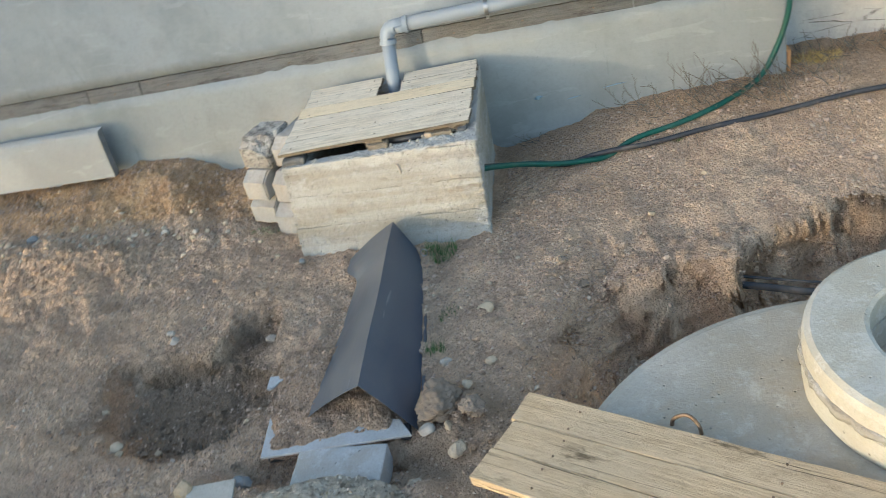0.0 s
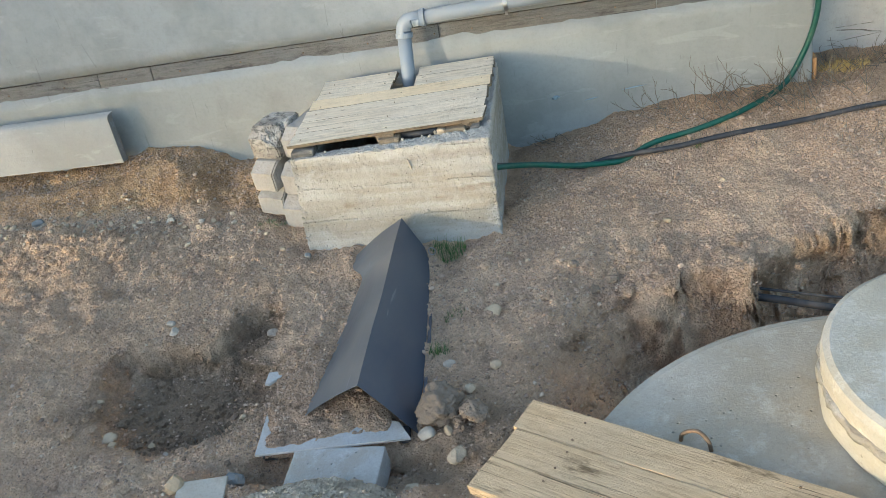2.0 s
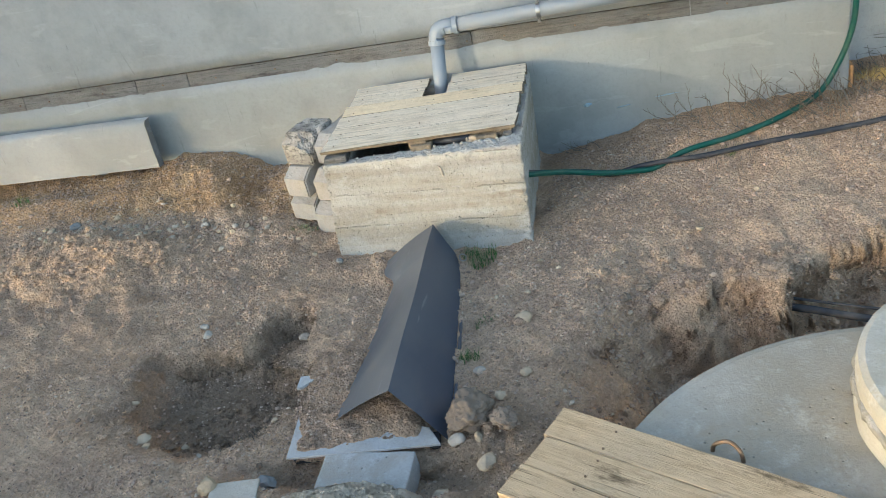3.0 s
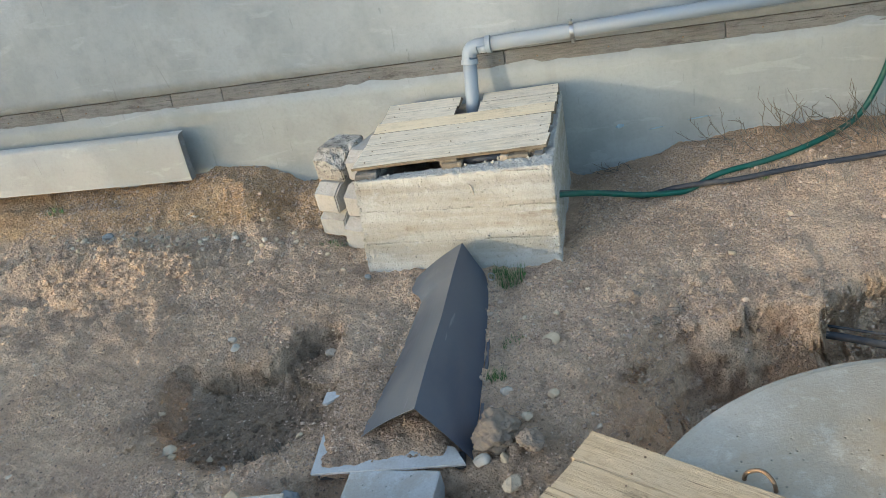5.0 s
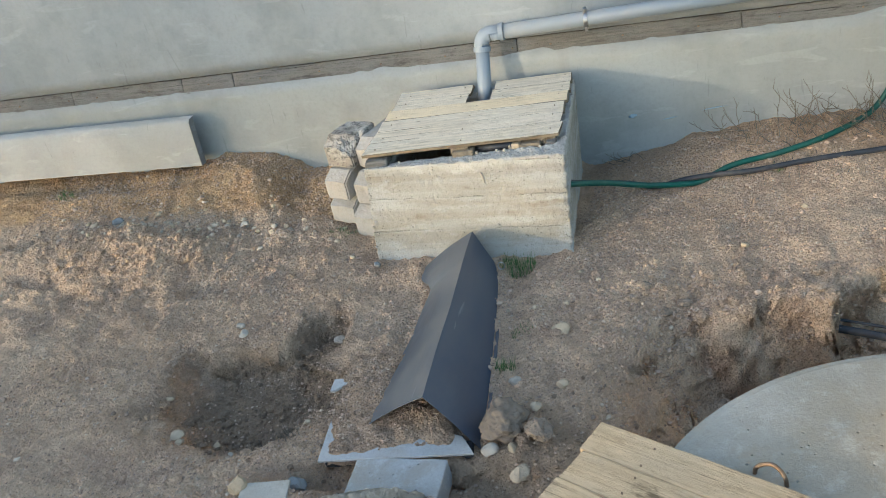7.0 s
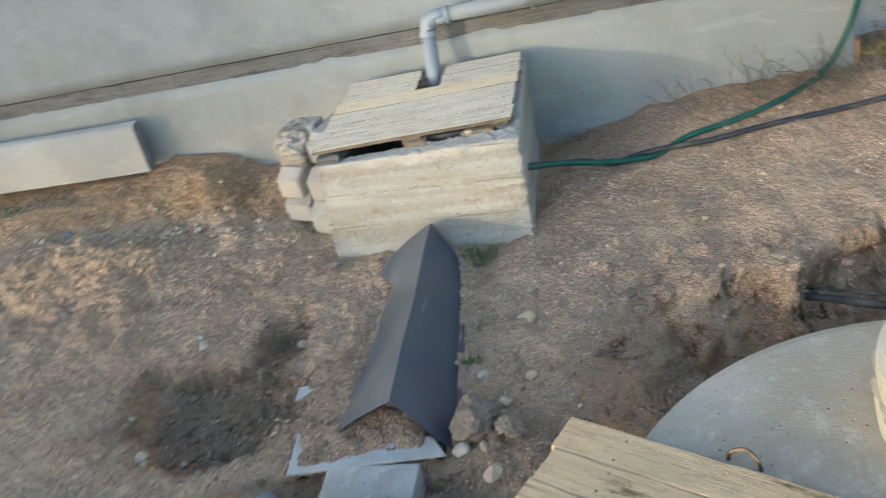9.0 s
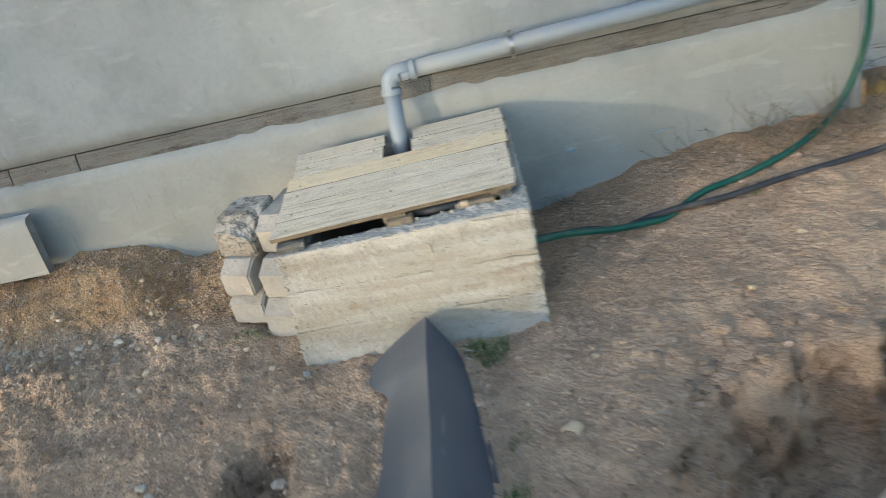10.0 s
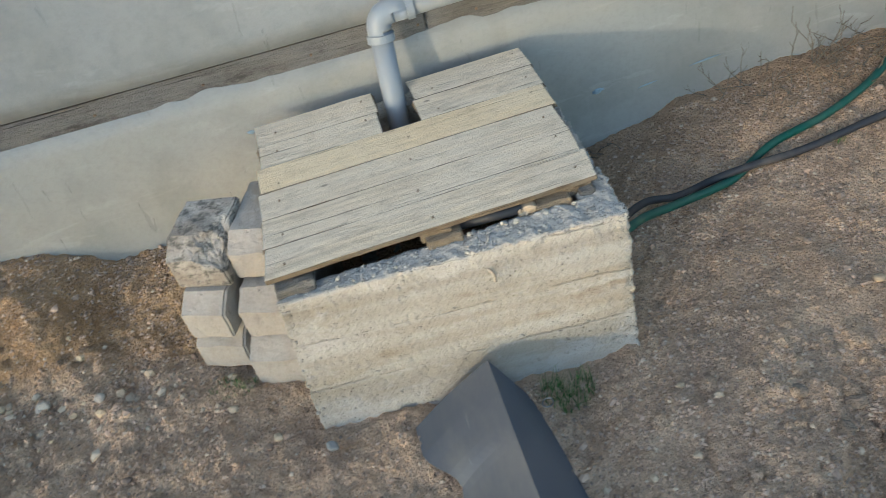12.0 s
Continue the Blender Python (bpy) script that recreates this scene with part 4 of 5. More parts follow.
# ---- folded sheet-metal cover, the tile and block under its mouth ----
def build_cover():
    cover = thing("sheet_cover", (0.1, -0.7, 0.0), "dark blue-grey folded sheet-metal cover over a channel", "cover")
    n, m = 44, 10
    def spine(s):
        return Vector((0.148 - 0.103 * s, -1.35 + 1.33 * s, 0.208 - 0.020 * s + 0.004 * math.sin(9 * s)))
    def left(s):
        x = np.interp(s, [0, 0.15, 0.30, 0.48, 0.68, 0.77, 0.83, 0.90, 1.0], [-0.150, -0.146, -0.137, -0.130, -0.140, -0.155, -0.20, -0.235, -0.240])
        return Vector((float(x), -1.34 + 1.27 * s, 0.028 - 0.018 * s + 0.02 * math.exp(-((s - 0.80) / 0.05) ** 2)))
    def right(s):
        return Vector((0.356 - 0.190 * s + 0.012 * math.sin(math.pi * s), -1.385 + 1.32 * s, -0.03 + 0.01 * s))
    for name, edge, side in (("left_flank", left, -1), ("right_flank", right, 1)):
        bm = bmesh.new()
        grid = []
        for i in range(n + 1):
            s = i / n
            row = []
            for j in range(m + 1):
                u = j / m
                p = spine(s).lerp(edge(s), u)
                p.z += 0.012 * math.sin(math.pi * u) * (1 if side < 0 else 0.5)
                if side < 0:
                    dent = math.exp(-((s - 0.80) / 0.07) ** 2) * u * u
                    p += Vector((0.035 * dent, 0, 0.018 * dent))
                p += 0.003 * noise.noise_vector(Vector((s * 4, u * 2, side * 3.0)))
                row.append(bm.verts.new(p))
            grid.append(row)
        for i in range(n):
            for j in range(m):
                bm.faces.new((grid[i][j], grid[i][j + 1], grid[i + 1][j + 1], grid[i + 1][j]))
        ext = bmesh.ops.extrude_face_region(bm, geom=bm.faces[:])
        for v in [g for g in ext["geom"] if isinstance(g, bmesh.types.BMVert)]:
            v.co.z -= 0.003
        bmesh.ops.recalc_face_normals(bm, faces=bm.faces[:])
        # left flank takes the paler copy with its light painted in
        part(name, bm, LIT_DUSTY_SHEET if side < 0 else SHEET, cover, smooth=False)
    # folded lip along the foot of the right flank
    bm = bmesh.new()
    line = [right(0.16 + 0.5 * i / 30) + Vector((0.003, 0, -0.006)) for i in range(31)]
    lip = [[bm.verts.new(p), bm.verts.new(p + Vector((0.014, 0.0, 0.0))), bm.verts.new(p + Vector((0.014, 0.0, -0.03))), bm.verts.new(p + Vector((0.0, 0, -0.03)))] for p in line]
    for a, b in zip(lip, lip[1:]):
        for k in range(4):
            bm.faces.new((a[k], b[k], b[(k + 1) % 4], a[(k + 1) % 4]))
    bmesh.ops.recalc_face_normals(bm, faces=bm.faces[:])
    part("foot_lip", bm, SHEET, cover)
    # wire eye near the chamber
    bm = bmesh.new()
    c = Vector((0.20, -0.12, 0.035))
    tube(bm, [c + Vector((0.018 * math.cos(a), -0.004, 0.022 * math.sin(a))) for a in np.linspace(0, 6.1, 20)], 0.003, 6)
    part("wire_eye", bm, STEEL, cover, "small wire loop")


build_cover()


def heap_height(x, y):
    """Top of the loose earth on the tile."""
    x, y = float(x), float(y)
    u, v = (x + 0.36) / 0.70, (y + 1.50) / 0.62
    e = min(u * 0.70 - 0.098 + 0.20 * v, v * 0.62 - 0.02, (1 - u) * 0.7 - 0.06 - 0.16 * v)
    front = -1.46 + 0.06 * max(0.0, u - 0.45) / 0.3 - 0.02 * math.sin(u * 9)
    e = min(e, (y - front) * 0.6) + 0.010 * noise.noise(Vector((x * 30, y * 30, 4.0)))
    h = 0.045 * (1 - math.exp(-max(e, 0) / 0.07)) + 2.2 * min(e, 0)
    h += 0.014 * noise.noise(Vector((x * 14, y * 14, 1.0))) + 0.008 * noise.noise(Vector((x * 45, y * 45, 2.0))) + 0.004 * noise.noise(Vector((x * 110, y * 110, 3.0)))
    return 0.004 + max(h, -0.16)


def build_tile_and_block():
    a, b = Vector((-0.304, -1.526, 0.0)), Vector((0.352, -1.441, 0.0))
    turn = math.degrees(math.atan2(b.y - a.y, b.x - a.x))
    # the tile's inner corner is broken away under the cover
    bm = bmesh.new()
    rim = [(0.0, 0.0), (0.655, 0.0), (0.60, 0.10), (0.30, 0.22), (0.0, 0.25)]
    upper, lower = ([bm.verts.new((px, py, z)) for px, py in rim] for z in (0.0, -0.012))
    bm.faces.new(upper)
    bm.faces.new(lower[::-1])
    for k in range(5):
        bm.faces.new((lower[k], lower[(k + 1) % 5], upper[(k + 1) % 5], upper[k]))
    bmesh.ops.bevel(bm, geom=bm.edges[:], offset=0.0015, segments=1, affect="EDGES")
    single("floor_tile", bm, TILE, "pale grey ceramic tile half covered with earth", "tile", at=pose(a.x, a.y, 0.004, 0, 0, turn))
    # added dark strip that paints the gap's shade under the tile
    bm = bevelled((0.010, 0.035, -0.075), (0.642, 0.09, -0.014), 0.003)
    single("tile_gap_shade", bm, GAP_SHADE, "dark strip painting the shade of the gap under the tile", "batten", at=pose(a.x, a.y, 0.004, 0, 0, turn))
    bm = bevelled((0, -0.40, -0.12), (0.385, 0, 0), 0.008, 2)
    bmesh.ops.subdivide_edges(bm, edges=[e for e in bm.edges if e.calc_length() > 0.08], cuts=5, use_grid_fill=True)
    roughen(bm, 0.003, 20.0, 5.0)
    single("concrete_block", bm, TILE, "smooth grey concrete block in front of the tile", "block", at=pose(-0.138, -1.486, 0.0, 2, 0, 1.5))
    bm = bevelled((0, 0, -0.05), (0.2, 0.1, 0.0), 0.006, 2)
    roughen(bm, 0.004, 20.0, 6.0)
    single("concrete_block", bm, SLAB, "grey concrete offcut half buried beside the block", "block", at=pose(0.255, -1.63, -0.15, 0, 4, 4))
    # earth lying on the tile and under the cover
    bm = bmesh.new()
    n = 110
    grid = [[bm.verts.new((x, y, heap_height(x, y))) for x in np.linspace(-0.36, 0.30, n + 1)] for y in np.linspace(-1.50, -0.88, n + 1)]
    for j in range(n):
        for i in range(n):
            bm.faces.new((grid[j][i], grid[j][i + 1], grid[j + 1][i + 1], grid[j + 1][i]))
    single("earth_heap", bm, LOOSE_SOIL, "loose gritty earth spilled over the tile", "earth", kind="stuff", smooth=True)
    bm = bmesh.new()
    chip = [(0.0, 0.0), (0.018, -0.002), (0.09, 0.075), (0.085, 0.085), (0.0, 0.075)]
    top = [bm.verts.new((px, py, 0.0)) for px, py in chip]
    low = [bm.verts.new((px, py, -0.012)) for px, py in chip]
    bm.faces.new(top)
    bm.faces.new(low[::-1])
    for k in range(5):
        bm.faces.new((low[k], low[(k + 1) % 5], top[(k + 1) % 5], top[k]))
    single("broken_tile", bm, TILE, "small white tile corner showing through the earth", "tile", at=pose(-0.395, -1.125, 0.032, 2, 3, 4))
    # rough concrete spill in the foreground and a broken tile beside it
    bm = bmesh.new()
    bmesh.ops.create_icosphere(bm, subdivisions=6, radius=1.0)
    for v in bm.verts:
        q = v.co.copy()
        v.co = Vector((q.x * 0.36, q.y * 0.14, q.z * 0.09))
        v.co += 0.03 * noise.noise_vector(q * 2.2) + 0.016 * noise.noise_vector(q * 7) + 0.010 * noise.noise_vector(q * 17) + 0.008 * noise.noise_vector(q * 31) + 0.006 * noise.noise_vector(q * 63)
    single("concrete_spill", bm, SPILL, "lumpy spill of stony concrete on the earth", "rubble", smooth=True, at=pose(0.05, -1.825, -0.012, 0, 0, 2))
    rnd = random.Random(77)
    bm = bmesh.new()
    for _ in range(420):
        a, q = rnd.uniform(0, 6.28), rnd.random() ** 0.5
        x, y = 0.34 * q * math.cos(a), 0.13 * q * math.sin(a)
        z = 0.088 * (1 - 0.92 * q * q) ** 0.5 - 0.006 + 0.012 * rnd.uniform(-1, 1)
        bmesh.ops.create_icosphere(bm, subdivisions=1, radius=rnd.uniform(0.003, 0.009),
                                   matrix=pose(0.05 + x, -1.825 + y, -0.012 + z, rnd.uniform(0, 90), rnd.uniform(0, 90), 0) @ Matrix.Diagonal((1, 0.85, 0.7, 1)))
    single("gravel", bm, STONES_GREY, "pale pebbles set in the concrete spill", "gravel", kind="stuff")
    bm = bevelled((0, 0, -0.012), (0.2, 0.16, 0), 0.002)
    single("broken_tile", bm, SLAB, "broken pale tile lying on the earth", "tile", at=pose(-0.52, -1.86, 0.036, 3, 2, 12))


build_tile_and_block()


# ---- concrete tank: cover slab, access ring, lifting loop, planks ----
def build_tank():
    tank = thing("tank_cover", (DISC[0], DISC[1], 0.1), "large round grey concrete tank cover slab", "tank cover")
    z = 0.27
    bm = bmesh.new()
    lathe(bm, [(0.002, z + 0.013), (0.75, z + 0.010), (0.99, z + 0.003), (1.018, z - 0.004), (1.028, z - 0.02), (1.028, z - 0.11), (1.015, z - 0.125), (0.002, z - 0.125)], DISC, 160)
    part("slab", bm, SLAB, tank, smooth=False)
    bm = bmesh.new()
    lathe(bm, [(0.985, z - 0.127), (0.985, -1.0), (0.88, -1.0), (0.88, z - 0.127)], DISC, 96)
    part("tank_wall", bm, SLAB, tank)
    bm = bmesh.new()
    tube(bm, smooth_line([(1.378, -1.742, 0.25), (1.385, -1.747, 0.31), (1.428, -1.768, 0.345), (1.462, -1.788, 0.318), (1.472, -1.792, 0.25)], 8), 0.007, 10)
    part("lifting_loop", bm, RUST, tank, "rusty rebar lifting loop", smooth=True)
    ring = thing("access_ring", (2.31, -1.63, 0.4), "two-course concrete access ring on the tank cover", "manhole ring")
    c = (2.31, -1.63)
    bm = bmesh.new()
    lathe(bm, [(0.285, 0.505), (0.30, 0.512), (0.465, 0.512), (0.485, 0.500), (0.492, 0.47), (0.488, 0.415), (0.47, 0.402), (0.285, 0.402)], c, 120)
    roughen(bm, 0.0025, 5.0, 1.0)
    part("upper_course", bm, RING, ring)
    bm = bmesh.new()
    lathe(bm, [(0.28, 0.40), (0.472, 0.40), (0.49, 0.385), (0.488, 0.30), (0.478, 0.279), (0.28, 0.279)], c, 120)
    roughen(bm, 0.006, 7.0, 2.0)
    part("lower_course", bm, RING, ring)
    bm = bmesh.new()
    lathe(bm, [(0.46, 0.425), (0.494, 0.418), (0.497, 0.40), (0.492, 0.385), (0.46, 0.38)], c, 120)
    roughen(bm, 0.014, 22.0, 3.0)
    part("mortar_joint", bm, BOX, ring, "rough grey mortar joint", smooth=True)


build_tank()


def build_planks():
    top = 0.325
    pallet = thing("plank_cover", (1.4, -1.95, 0.28), "cover of sawn pine planks lying on the tank slab", "plank cover")
    rnd = random.Random(12)
    a = Vector((0.893, -1.580, top))
    ahead = Vector((1.063, -0.480, 0)).normalized()
    side = Vector((-ahead.y, ahead.x, 0))
    for k in range(3):
        p = a - side * (0.1437 * (k + 1)) + ahead * rnd.uniform(-0.006, 0.006)
        q = p + ahead * (1.75 + rnd.uniform(-0.02, 0.02))
        board(p, q, side, 0.1405, 0.038, PLANK_WOOD, pallet, rnd, "plank")
        for s in (0.22, 0.9, 1.5):
            for f in (0.03, 0.11):
                nail(pallet, p + ahead * (s + rnd.uniform(-0.01, 0.01)) + side * (f + rnd.uniform(-0.01, 0.01)) + Vector((0, 0, 0.001)), 0.005)
    for s in (0.24, 0.92):
        p = a - side * 0.431 + ahead * s - Vector((0, 0, 0.040))
        board(p + side * 0.005, p + side * 0.426, -ahead, 0.08, 0.012, PLANK_WOOD, pallet, rnd, "batten")


build_planks()


# ---- hoses ----
def build_hoses():
    bm = bmesh.new()
    g = lambda x, y, r: (x, y, ground_at(x, y) + r)
    line = [(0.50, 0.22, 0.31), (0.60, 0.31, 0.268), (0.72, 0.44, 0.195), (0.84, 0.53, 0.13), (0.95, 0.60, 0.082), (1.08, 0.662, 0.048), g(1.20, 0.725, 0.012), g(1.37, 0.80, 0.016), g(1.63, 0.86, 0.016),
            g(1.89, 0.985, 0.018), (2.13, 1.19, 0.175), (2.25, 1.235, 0.35), (2.312, 1.24, 0.55), (2.325, 1.245, 0.75), (2.33, 1.25, 1.1), (2.33, 1.25, 1.6)]
    tube(bm, smooth_line(line, 10), 0.0165, 12)
    single("garden_hose", bm, GREEN, "dark green plastic hose from chamber to wall corner", "hose", smooth=True)
    bm = bmesh.new()
    line = [(0.50, 0.24, 0.318), (0.64, 0.46, 0.19), (0.80, 0.655, 0.075), g(0.95, 0.71, 0.03), g(1.11, 0.72, 0.042), g(1.26, 0.722, 0.034), g(1.47, 0.725, 0.016), g(1.78, 0.77, 0.016), g(2.09, 0.82, 0.016), g(2.33, 0.88, 0.016),
            g(2.6, 0.91, 0.016), g(3.3, 1.02, 0.016), g(4.2, 1.25, 0.016)]
    tube(bm, smooth_line(line, 10), 0.0155, 12)
    single("water_pipe", bm, BLACK, "black polyethylene water pipe lying on the earth", "pipe", smooth=True)
    for k, (dy, dz, r, label) in enumerate(((0.0, 0.0, 0.019, "dusty black pipe in the trench"), (0.03, 0.032, 0.007, "thin black cable in the trench"))):
        bm = bmesh.new()
        tube(bm, smooth_line([(1.77, -0.27 + dy, -0.26 + dz), (1.9, -0.29 + dy, -0.275 + dz), (2.2, -0.33 + dy, -0.32 + 1.3 * dz), (2.6, -0.34 + dy, -0.35 + dz), (3.3, -0.30 + dy, -0.36 + dz)], 8), r, 12)
        single("buried_pipe" if k == 0 else "buried_cable", bm, BLACK, label, "pipe", smooth=True)


build_hoses()


# ---- loose stones ----
STONES = [(-2.60, 0.48, 0.046), (-2.01, 0.41, 0.023), (-1.59, 0.41, 0.030), (-1.38, 0.40, 0.022), (-1.30, 0.41, 0.022), (-1.19, 0.46, 0.022),
          (-0.52, -0.08, 0.025), (-0.59, -0.58, 0.032), (-0.55, -0.62, 0.020), (-1.07, -0.68, 0.030), (-1.12, -0.61, 0.024), (0.43, -1.00, 0.030),
          (0.58, -0.63, 0.046), (0.558, -1.185, 0.027), (0.435, -1.29, 0.098), (0.41, -1.425, 0.036), (0.551, -1.54, 0.042), (0.58, -0.43, 0.017),
          (-1.06, -1.41, 0.022), (-0.80, -1.43, 0.018), (-0.57, -1.71, 0.052), (-1.10, -1.36, 0.034), (-0.39, -1.60, 0.049), (-0.92, -1.34, 0.019)]
SMALL = [(-1.27, -1.13, 0.021), (1.04, -0.43, 0.036), (0.97, -0.99, 0.017), (0.64, -1.02, 0.027), (0.29, -0.45, 0.014), (0.43, -0.47, 0.014),
         (1.41, 0.06, 0.024), (1.71, 0.39, 0.019), (-2.39, 0.33, 0.024), (-2.74, 0.41, 0.034), (-2.30, 0.54, 0.028), (-0.46, -1.28, 0.016),
         (-0.93, -0.59, 0.015), (-1.47, 0.35, 0.017), (0.60, -1.36, 0.055), (0.50, -1.42, 0.024), (0.36, -1.62, 0.04), (-1.75, 0.44, 0.02),
         (-0.70, 0.02, 0.02), (-0.86, 0.18, 0.02), (0.72, -0.25, 0.016), (0.62, -0.18, 0.014), (0.95, -0.3, 0.026), (1.12, -0.34, 0.03)]


def build_stones():
    blue = {0, 6, 22}
    pale = {2, 3, 7, 8, 9, 10, 11, 15, 19}
    clod = {14, 38, 25, 46, 47}
    for k, (x, y, r) in enumerate(STONES + SMALL):
        mat, label = STONE, "rounded tan field stone on the earth"
        if k in blue:
            mat, label = BLUE_STONE, "bluish grey stone on the earth"
        elif k in pale:
            mat, label = PALE_STONE, "chalky white stone on the earth"
        elif k in clod:
            mat, label = CLOD, "lump of dry earth beside the cover"
        single("earth_clod" if k in clod else "stone", rock(r, k + 1, 0.72, 0.7 if k in clod else 0.3, k in clod), mat, label, "clod" if k in clod else "stone",
                    group="loose stones", smooth=k % 3 == 0 or k in clod,
                    at=pose(x, y, ground_at(x, y) + r * 0.35, 0, 0, (k * 67) % 360))


build_stones()


def scatter(name, count, seed, box, size, density, label, material=None, coarse=False, height=None):
    """Many small pebbles as one mesh."""
    rnd = np.random.default_rng(seed)
    bm = bmesh.new()
    bmesh.ops.create_icosphere(bm, subdivisions=1, radius=1.0)
    base = np.array([v.co for v in bm.verts])
    faces = np.array([[v.index for v in f.verts] for f in bm.faces])
    bm.free()
    if coarse:
        base = np.array([(1, 0, 0), (-1, 0, 0), (0, 1, 0), (0, -1, 0), (0, 0, 1), (0, 0, -1)], float)
        faces = np.array([(0, 2, 4), (2, 1, 4), (1, 3, 4), (3, 0, 4), (2, 0, 5), (1, 2, 5), (3, 1, 5), (0, 3, 5)])
    x = rnd.uniform(box[0], box[1], count * 6)
    y = rnd.uniform(box[2], box[3], count * 6)
    keep = rnd.uniform(0, 1, len(x)) < density(x, y)
    x, y = x[keep][:count], y[keep][:count]
    n = len(x)
    z = ground_height(x, y) if height is None else np.array([height(a, b) for a, b in zip(x, y)])
    r = size[0] * (size[1] / size[0]) ** (rnd.uniform(0, 1, n) ** 2.4)
    form = rnd.uniform(0.75, 1.25, (n, 1, 3)) * np.array([1, 1, 0.7])
    jit = 1 + rnd.uniform(-0.28, 0.22, (n, len(base), 1))
    turn = rnd.uniform(0, 2 * math.pi, n)
    pts = base[None] * form * jit * r[:, None, None]
    c, s = np.cos(turn)[:, None], np.sin(turn)[:, None]
    pts = np.stack([pts[..., 0] * c - pts[..., 1] * s, pts[..., 0] * s + pts[..., 1] * c, pts[..., 2]], -1)
    pts += np.stack([x, y, z + r * rnd.uniform(-0.15, 0.3, n)], -1)[:, None, :]
    tri = (faces[None] + (np.arange(n) * len(base))[:, None, None]).reshape(-1, 3)
    me = bpy.data.meshes.new(name)
    me.from_pydata(pts.reshape(-1, 3).tolist(), [], tri.tolist())
    me.materials.append(material or PEBBLE)
    return tagged(new(name, me), label, "gravel", kind="stuff")


def clear_of_things(x, y):
    ok = ~((np.abs(x) < 0.58) & (y > -0.02)) & (y < wall_y(x) - 0.01)
    ok &= np.hypot(x - DISC[0], y - DISC[1]) > 1.06
    return ok * 1.0


def gravel_density(x, y):
    d = 0.25 + 1.5 * np.clip(fbm(x, y, 1.6, 4, 77), 0, 1)
    d = d + 0.6 * np.exp(-((x - 0.75) / 0.35) ** 2 - ((y + 0.25) / 0.4) ** 2)
    d = d + 0.7 * np.exp(-((x + 1.9) / 0.9) ** 2 - ((y - 0.42) / 0.12) ** 2)
    d = d * (1 - 0.8 * np.exp(-((x + 0.83) / 0.42) ** 2 - ((y + 1.1) / 0.4) ** 2))
    # the trodden earth at the near end is finer
    d = d * (1 - 0.75 * step(-x, 0.7, 1.3) * step(-y, 0.1, 0.5))
    return np.clip(d, 0, 1) * clear_of_things(x, y)


scatter("gravel", 70000, 5, (-3.4, 2.6, -1.9, 1.2), (0.0028, 0.0105), gravel_density, "fine grey-brown grit strewn over the earth", coarse=True)
scatter("gravel", 900, 6, (-3.6, 2.9, -1.9, 1.2), (0.007, 0.020), gravel_density, "scattered small rounded pebbles on the earth")


def row_density(x, y):
    d = np.exp(-((x + 2.2) / 0.75) ** 2 - ((y - 0.40) / 0.17) ** 2) + 0.5 * np.exp(-((x + 1.1) / 0.4) ** 2 - ((y - 0.30) / 0.08) ** 2)
    return np.clip(d, 0, 1) * clear_of_things(x, y)


def rim_density(x, y):
    d = np.exp(-((x - 1.35) / 0.6) ** 2 - ((y + 0.22) / 0.14) ** 2) + 0.6 * np.exp(-((x - 0.72) / 0.2) ** 2 - ((y + 0.75) / 0.25) ** 2)
    d = d + 0.7 * np.exp(-((x - 0.55) / 0.15) ** 2 - ((y + 1.4) / 0.2) ** 2) + 0.8 * np.exp(-((x + 2.3) / 0.8) ** 2 - ((y - 0.1) / 0.25) ** 2)
    d = d + 0.5 * np.exp(-((x + 0.85) / 0.5) ** 2 - ((y + 1.25) / 0.3) ** 2)
    return np.clip(d, 0, 1) * clear_of_things(x, y)


scatter("gravel", 420, 8, (-3.4, -0.6, 0.0, 0.9), (0.006, 0.024), row_density, "band of grey rounded stones before the red gravel", STONES_GREY)
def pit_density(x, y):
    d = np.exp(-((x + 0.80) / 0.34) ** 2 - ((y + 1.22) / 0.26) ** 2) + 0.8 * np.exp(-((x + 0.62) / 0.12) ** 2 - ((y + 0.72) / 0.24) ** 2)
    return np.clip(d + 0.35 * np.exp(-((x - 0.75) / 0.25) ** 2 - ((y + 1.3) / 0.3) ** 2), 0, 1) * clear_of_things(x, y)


def heap_density(x, y):
    return np.array([(0.25 if a > -0.12 and b > -1.40 else 1.0) if heap_height(a, b) > 0.010 else 0.0 for a, b in zip(x, y)])


scatter("gravel", 1500, 21, (-0.34, 0.31, -1.49, -0.9), (0.0025, 0.009), heap_density, "grit in the earth on the tile", coarse=True, height=heap_height)
scatter("crumbled_earth", 90, 22, (-0.34, 0.31, -1.49, -0.9), (0.006, 0.016), heap_density, "small crumbs of earth on the tile", DARK_SOIL, height=heap_height)
# dark crumbs put the pit's shade into colour
scatter("crumbled_earth", 700, 10, (-1.4, 1.1, -1.8, -0.3), (0.004, 0.017), pit_density, "crumbs of earth coloured dark to shade the pit", DARK_SOIL)
scatter("crumbled_earth", 2600, 9, (-3.4, 2.4, -1.8, 0.4), (0.007, 0.034), rim_density, "crumbled clods of dry earth along the edges", SOIL)


